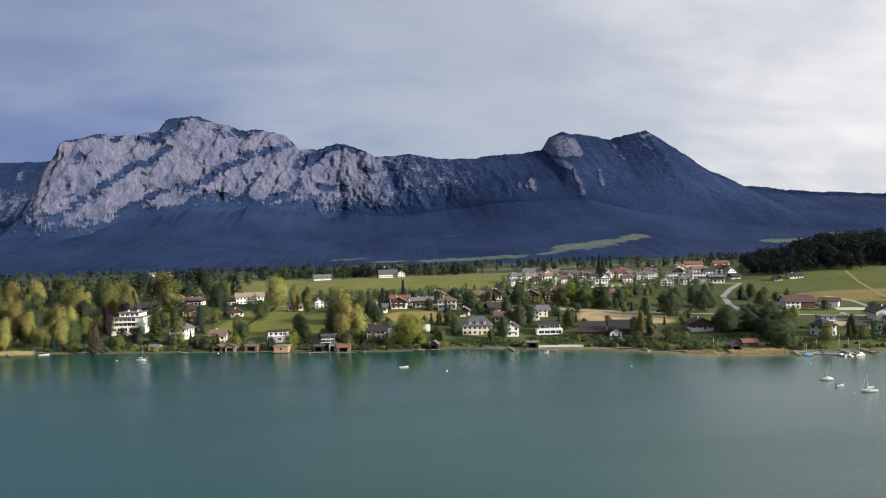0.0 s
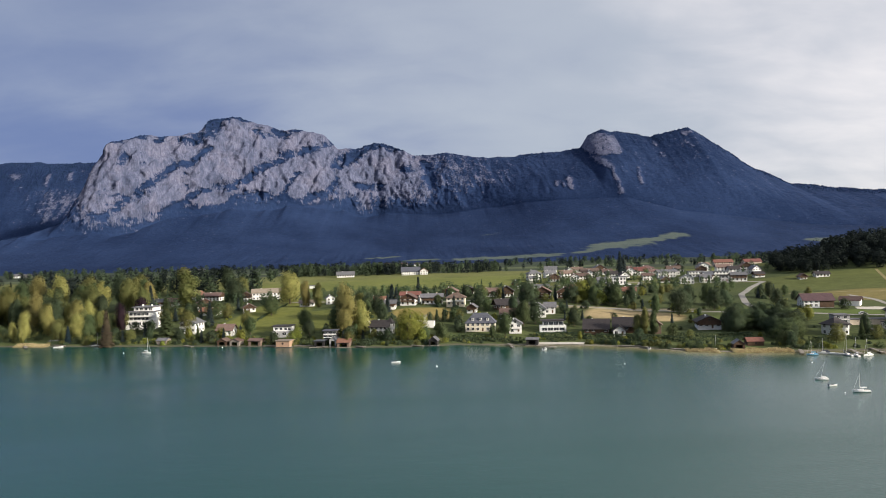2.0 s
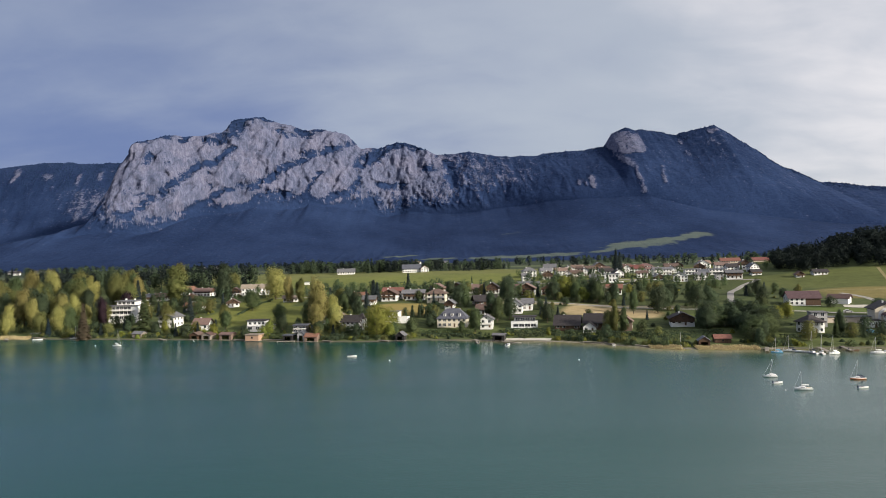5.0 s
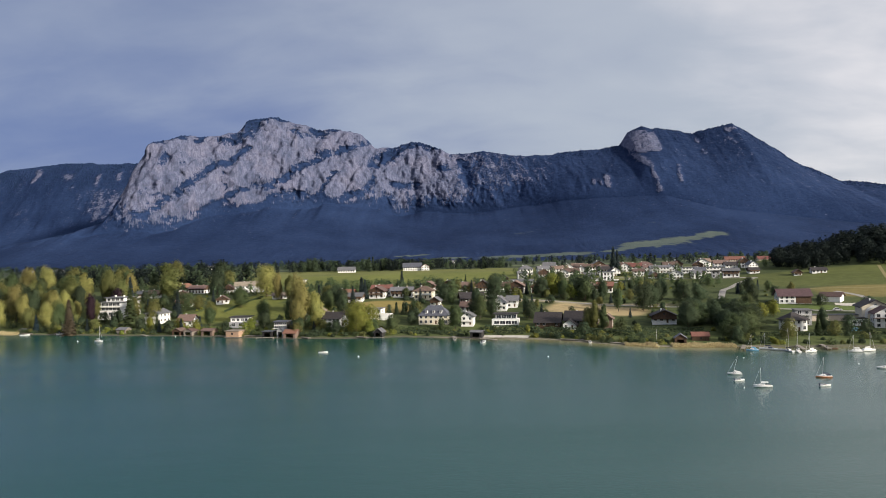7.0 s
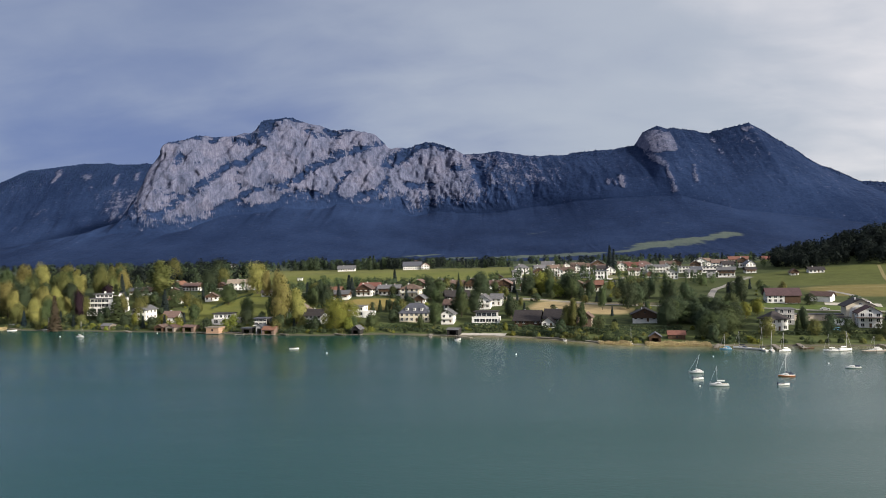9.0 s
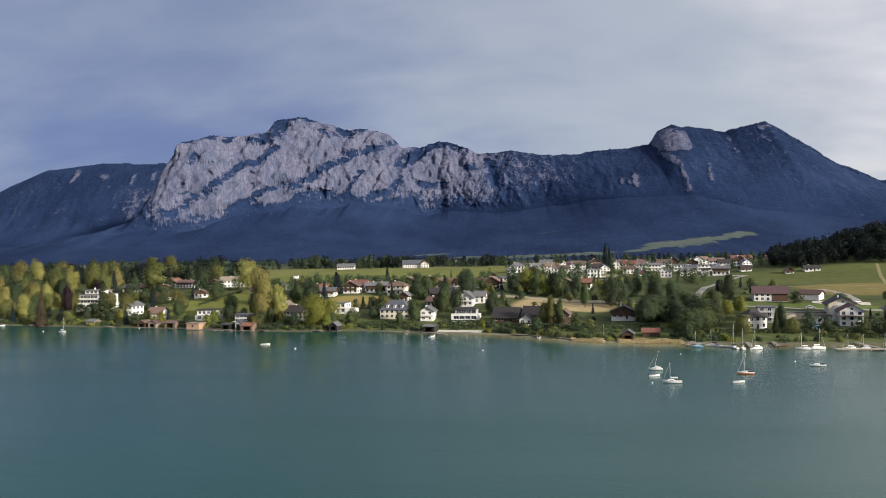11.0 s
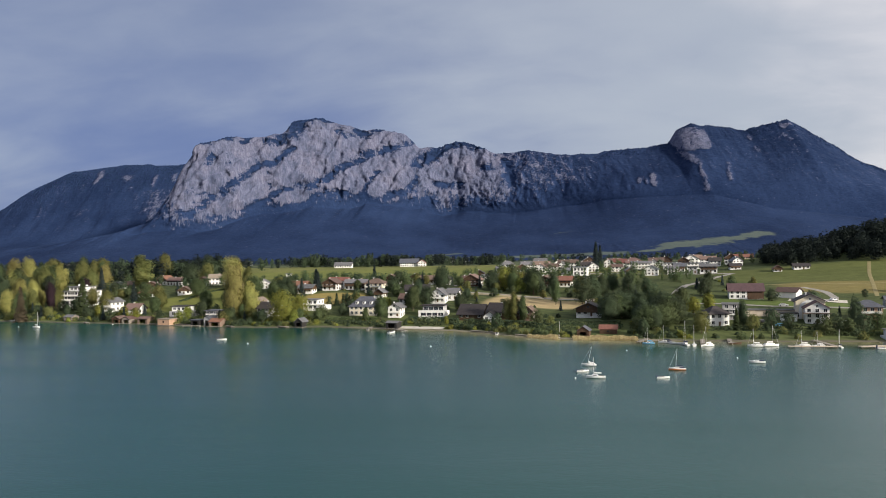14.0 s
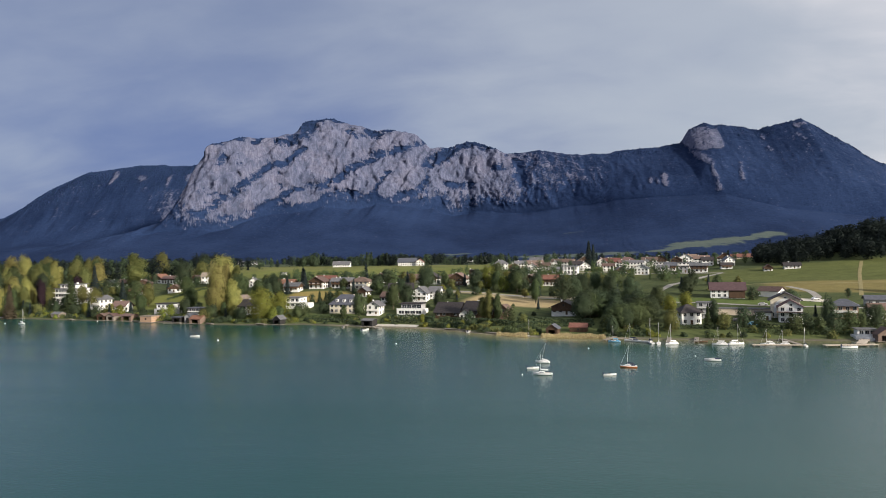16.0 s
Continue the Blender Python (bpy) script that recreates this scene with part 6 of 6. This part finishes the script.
def pier(x0, y0, x1, y1, wide=1.6, high=0.75, label="narrow weathered plank pier on posts", mat=PLANK):
    L = math.hypot(x1 - x0, y1 - y0)
    ob = new("pier")
    ob.matrix_basis = pose(x0, y0, 0, 0, 0, math.degrees(math.atan2(y1 - y0, x1 - x0)))
    n = max(int(L / 0.5), 1)
    plank = boxes("plank", (0.03, -wide / 2, high - 0.09, L / n - 0.03, wide / 2, high), mat=mat)
    for i in range(n):
        part("plank", plank, ob, m=pose(i * L / n, 0, 0))
    for s in (-1, 1):
        part("beam", boxes("beam", (0, s * wide * 0.35 - 0.08, high - 0.27, L, s * wide * 0.35 + 0.08, high - 0.09), mat=mat), ob)
        for k in np.linspace(0.3, L - 0.3, max(int(L / 3), 2)):
            part("post", POST, ob, m=pose(float(k), s * wide * 0.42, high - 0.95))
    return tagged(ob, label, "pier", "piers")


for p in ((-190, 419, -184, 409), (-176, 420, -166, 414), (-152, 412, -142, 416), (-96, 398, -90, 392), (-52, 386, -45, 384), (-36, 384, -26, 381), (-27, 373.5, -18, 374.5), (-4, 373, 1, 370), (24, 370, 30, 367), (84, 355, 92, 347), (72, 364, 73, 357), (121, 346, 129, 342), (130, 343, 133, 336), (141, 331, 147, 326), (222, 313, 219, 300), (212, 312, 209, 299), (192, 315, 187, 304)):
    pier(*p)
pier(236, 291.5, 252, 291, 2.2, 0.7, "long pale floating pontoon with white edges", WALL["beige"])
pier(252, 292, 251, 309, 1.8, 0.7, "narrow plank gangway to a pontoon")
pier(259, 290.5, 277, 293.5, 2.6, 0.7, "wide pale landing stage on posts", WALL["beige"])
pier(272, 294, 280, 309, 3.0, 0.8, "pale ramp from landing stage to the shore", WALL["beige"])
slabs("pavilion", 281, 312, -6, "white tiered lakeside pavilion with steps", [("terrace", W["white"], -4.5, -4, -1, 4.5, 4, 1.2), ("wall", W["white"], -3.5, -2, 1.2, 3.5, 3, 3.8), ("roof", RF["grey"], -4.2, -3.2, 3.8, 4.2, 3.6, 4.1), ("steps", W["white"], -2, -6, -1, 2, -4, 0.6)], [(q, -2.02, 2.6, 1.5, 1.5) for q in (-2, 0.2, 2.2)], "pavilion")


def hull_mesh(name, L, B, H, mat, stern=0.75):
    v, f, st = [], [], 11
    for i in range(st):
        t = i / (st - 1)
        wd = B / 2 * min(1.0, (stern + (1 - stern) * math.sin(min(t * 2.2, 1) * math.pi / 2))) * (1 - max(0, (t - 0.45) / 0.55) ** 2.2)
        x = (t - 0.5) * L
        sheer = H * (0.92 + 0.3 * t * t)
        keel = -0.35 * math.sin(math.pi * min(t + 0.12, 1))
        v += [(x, -wd, sheer), (x, -wd * 0.82, sheer * 0.25), (x, 0, keel), (x, wd * 0.82, sheer * 0.25), (x, wd, sheer)]
    for i in range(st - 1):
        for j in range(4):
            a = i * 5 + j
            f.append((a, a + 5, a + 6, a + 1))
        a = i * 5
        f.append((a, a + 4, a + 9, a + 5))
    f.append((0, 1, 2, 3, 4))
    return mesh_from(name, v, f, mat, False)


def sailboat(x, y, L, turn, hull=HULL, cover=NAVY, mast=1.15, tilt=0.0, hood=True, word="white", cabin=True, band=False):
    L *= 0.8
    ob = new("sailboat")
    ob.matrix_basis = pose(x, y, 0.0, 0, 0, turn)
    B, H = L * 0.33, L * 0.115
    part("hull", hull_mesh("hull", L, B, H, hull), ob)
    if band:
        part("bottom_band", hull_mesh("bottom_band", L * 1.01, B * 1.02, H * 0.62, HULLO), ob, "orange lower hull")
    part("rubbing_strake", boxes("rubbing_strake", (-L * 0.48, -B * 0.36, H * 0.93, L * 0.2, B * 0.36, H * 1.0), mat=HULL), ob)
    if cabin:
        v = [(-L * 0.12, -B * 0.3, H), (L * 0.26, -B * 0.22, H), (L * 0.26, B * 0.22, H), (-L * 0.12, B * 0.3, H), (-L * 0.1, -B * 0.25, H * 1.62), (L * 0.18, -B * 0.18, H * 1.5), (L * 0.18, B * 0.18, H * 1.5), (-L * 0.1, B * 0.25, H * 1.62)]
        c = part("cabin", mesh_from("cabin", v, [(0, 1, 5, 4), (1, 2, 6, 5), (2, 3, 7, 6), (3, 0, 4, 7), (4, 5, 6, 7)], HULL), ob)
        part("cabin_window", boxes("cabin_window", (-L * 0.06, -B * 0.285, H * 1.15, L * 0.14, B * 0.285, H * 1.36), mat=GLASS), c)
    if mast:
        m = part("mast", pole("mast", 0.055, H, L * mast + H, ALU), ob, m=pose(L * 0.1, 0, 0, 0, tilt, 0))
        part("boom", boxes("boom", (-L * 0.4, -0.06, H * 2.0, 0, 0.06, H * 2.0 + 0.1), mat=ALU), m)
        part("furled_sail", boxes("furled_sail", (-L * 0.39, -0.14, H * 2.0 + 0.1, -0.1, 0.14, H * 2.0 + 0.42), mat=cover), m, "folded sail under canvas")
        part("forestay", boxes("forestay", (-0.02, -0.02, 0, 0.02, 0.02, L * mast * 1.02), mat=ALU), m, m=pose(L * 0.37, 0, H, 0, -math.degrees(math.atan2(L * 0.37, L * mast)), 0))
    if hood:
        part("cockpit_cover", boxes("cockpit_cover", (-L * 0.4, -B * 0.27, H * 1.0, -L * 0.12, B * 0.27, H * 1.7), mat=cover), ob, "canvas cockpit cover")
    else:
        part("cockpit", boxes("cockpit", (-L * 0.42, -B * 0.24, H * 0.99, -L * 0.14, B * 0.24, H * 1.04), mat=WALL["beige"]), ob)
    return tagged(ob, f"{word} sailing boat with bare mast moored on the lake" if mast else f"{word} small boat without mast moored on the lake", "sailboat" if mast else "boat", "moored boats")


def dinghy(x, y, L, turn, hull=HULL, word="white", engine=True):
    ob = new("dinghy")
    ob.matrix_basis = pose(x, y, 0.0, 0, 0, turn)
    part("hull", hull_mesh("hull", L, L * 0.38, L * 0.12, hull), ob)
    part("bench", boxes("bench", (-L * 0.1, -L * 0.13, L * 0.12, L * 0.02, L * 0.13, L * 0.15), mat=PLANK), ob)
    part("floor", boxes("floor", (-L * 0.42, -L * 0.12, L * 0.113, L * 0.2, L * 0.12, L * 0.122), mat=WALL["grey"]), ob)
    if engine:
        part("outboard", boxes("outboard", (-L * 0.53, -0.16, L * 0.05, -L * 0.46, 0.16, L * 0.26), mat=NAVY), ob)
    return tagged(ob, f"small {word} open boat floating on calm water", "boat", "moored boats")


def buoy(x, y, r, word="white"):
    me = bpy.data.meshes.new("buoy")
    b = bmesh.new()
    bmesh.ops.create_uvsphere(b, u_segments=14, v_segments=10, radius=r)
    bmesh.ops.create_cone(b, cap_ends=True, segments=10, radius1=r * 0.3, radius2=r * 0.2, depth=r * 0.7, matrix=pose(0, 0, r * 1.2))
    b.to_mesh(me)
    b.free()
    me.materials.append(HULL)
    ob = new("buoy", me)
    ob.matrix_basis = pose(x, y, r * 0.3)
    return tagged(ob, f"{word} round mooring buoy on the water", "buoy", "mooring buoys")


sailboat(164, 251.5, 5.6, 168, mast=1.25, tilt=-14, cover=HULL, hood=True)
sailboat(164, 230, 6.6, 172, mast=0.95, hood=False, cover=HULL, word="slim white")
sailboat(188.6, 244, 6.0, 176, mast=1.2, word="white and orange", tilt=-5, band=True)
sailboat(215, 257.5, 6.0, 172, mast=0, cover=NAVY, word="dark-canopied white")
dinghy(182, 230, 3.6, 10, HULL)
dinghy(161.3, 240.5, 3.6, 15, HULL)
dinghy(17.5, 319.5, 4.0, 5, HULL, "white")
sailboat(-107.5, 375, 6.4, -20, mast=1.45, hood=False, cover=HULL)
sailboat(-148, 412, 6.2, 10, mast=1.35, hood=False)
dinghy(-137, 413, 5.0, 5, HULL)
dinghy(-168, 411, 5.0, 12, HULL, "pale")
sailboat(190.5, 303, 5.6, 168, hull=BLUEC, cover=BLUEC, mast=1.25, word="light blue")
sailboat(197, 305.5, 6.8, 160, cover=NAVY, mast=1.1, word="white canopied")
dinghy(200.5, 302.5, 5.6, 150, HULL)
sailboat(203, 299, 6.6, 100, mast=1.6, hood=False)
sailboat(205.5, 297, 6.2, 80, mast=1.45, hood=False, cover=HULL)
sailboat(210, 296.5, 6.2, 200, mast=1.35, cover=HULL)
dinghy(221.5, 303, 4.4, 0, WALL["timber"], "dark")
sailboat(226, 295, 6.6, 172, mast=1.1, cover=HULL)
sailboat(232, 296.5, 7.0, 10, mast=1.2, cover=HULL)
sailboat(242, 294.5, 6.4, 178, mast=1.0, cover=HULL)
sailboat(247, 293.8, 5.8, 175, mast=1.1, cover=HULL)
sailboat(253.5, 292.5, 4.6, 90, mast=1.6, hood=False)
dinghy(266, 288, 5.4, 5, HULL)
sailboat(158.7, 323.5, 5.2, 80, mast=1.5, hood=False, cover=HULL)
dinghy(86, 343, 5.6, 70, HULL)
dinghy(72.5, 355, 4.2, 100, PLANK, "brown")
dinghy(133, 337, 4.4, 80, HULL, "grey")
for bx, by, r in ((34.5, 305.4, 0.34), (109.6, 296.4, 0.26), (212, 267, 0.2), (-120, 378, 0.3), (-74, 389, 0.3), (180, 285, 0.22), (158.5, 229.5, 0.2)):
    buoy(bx, by, r)
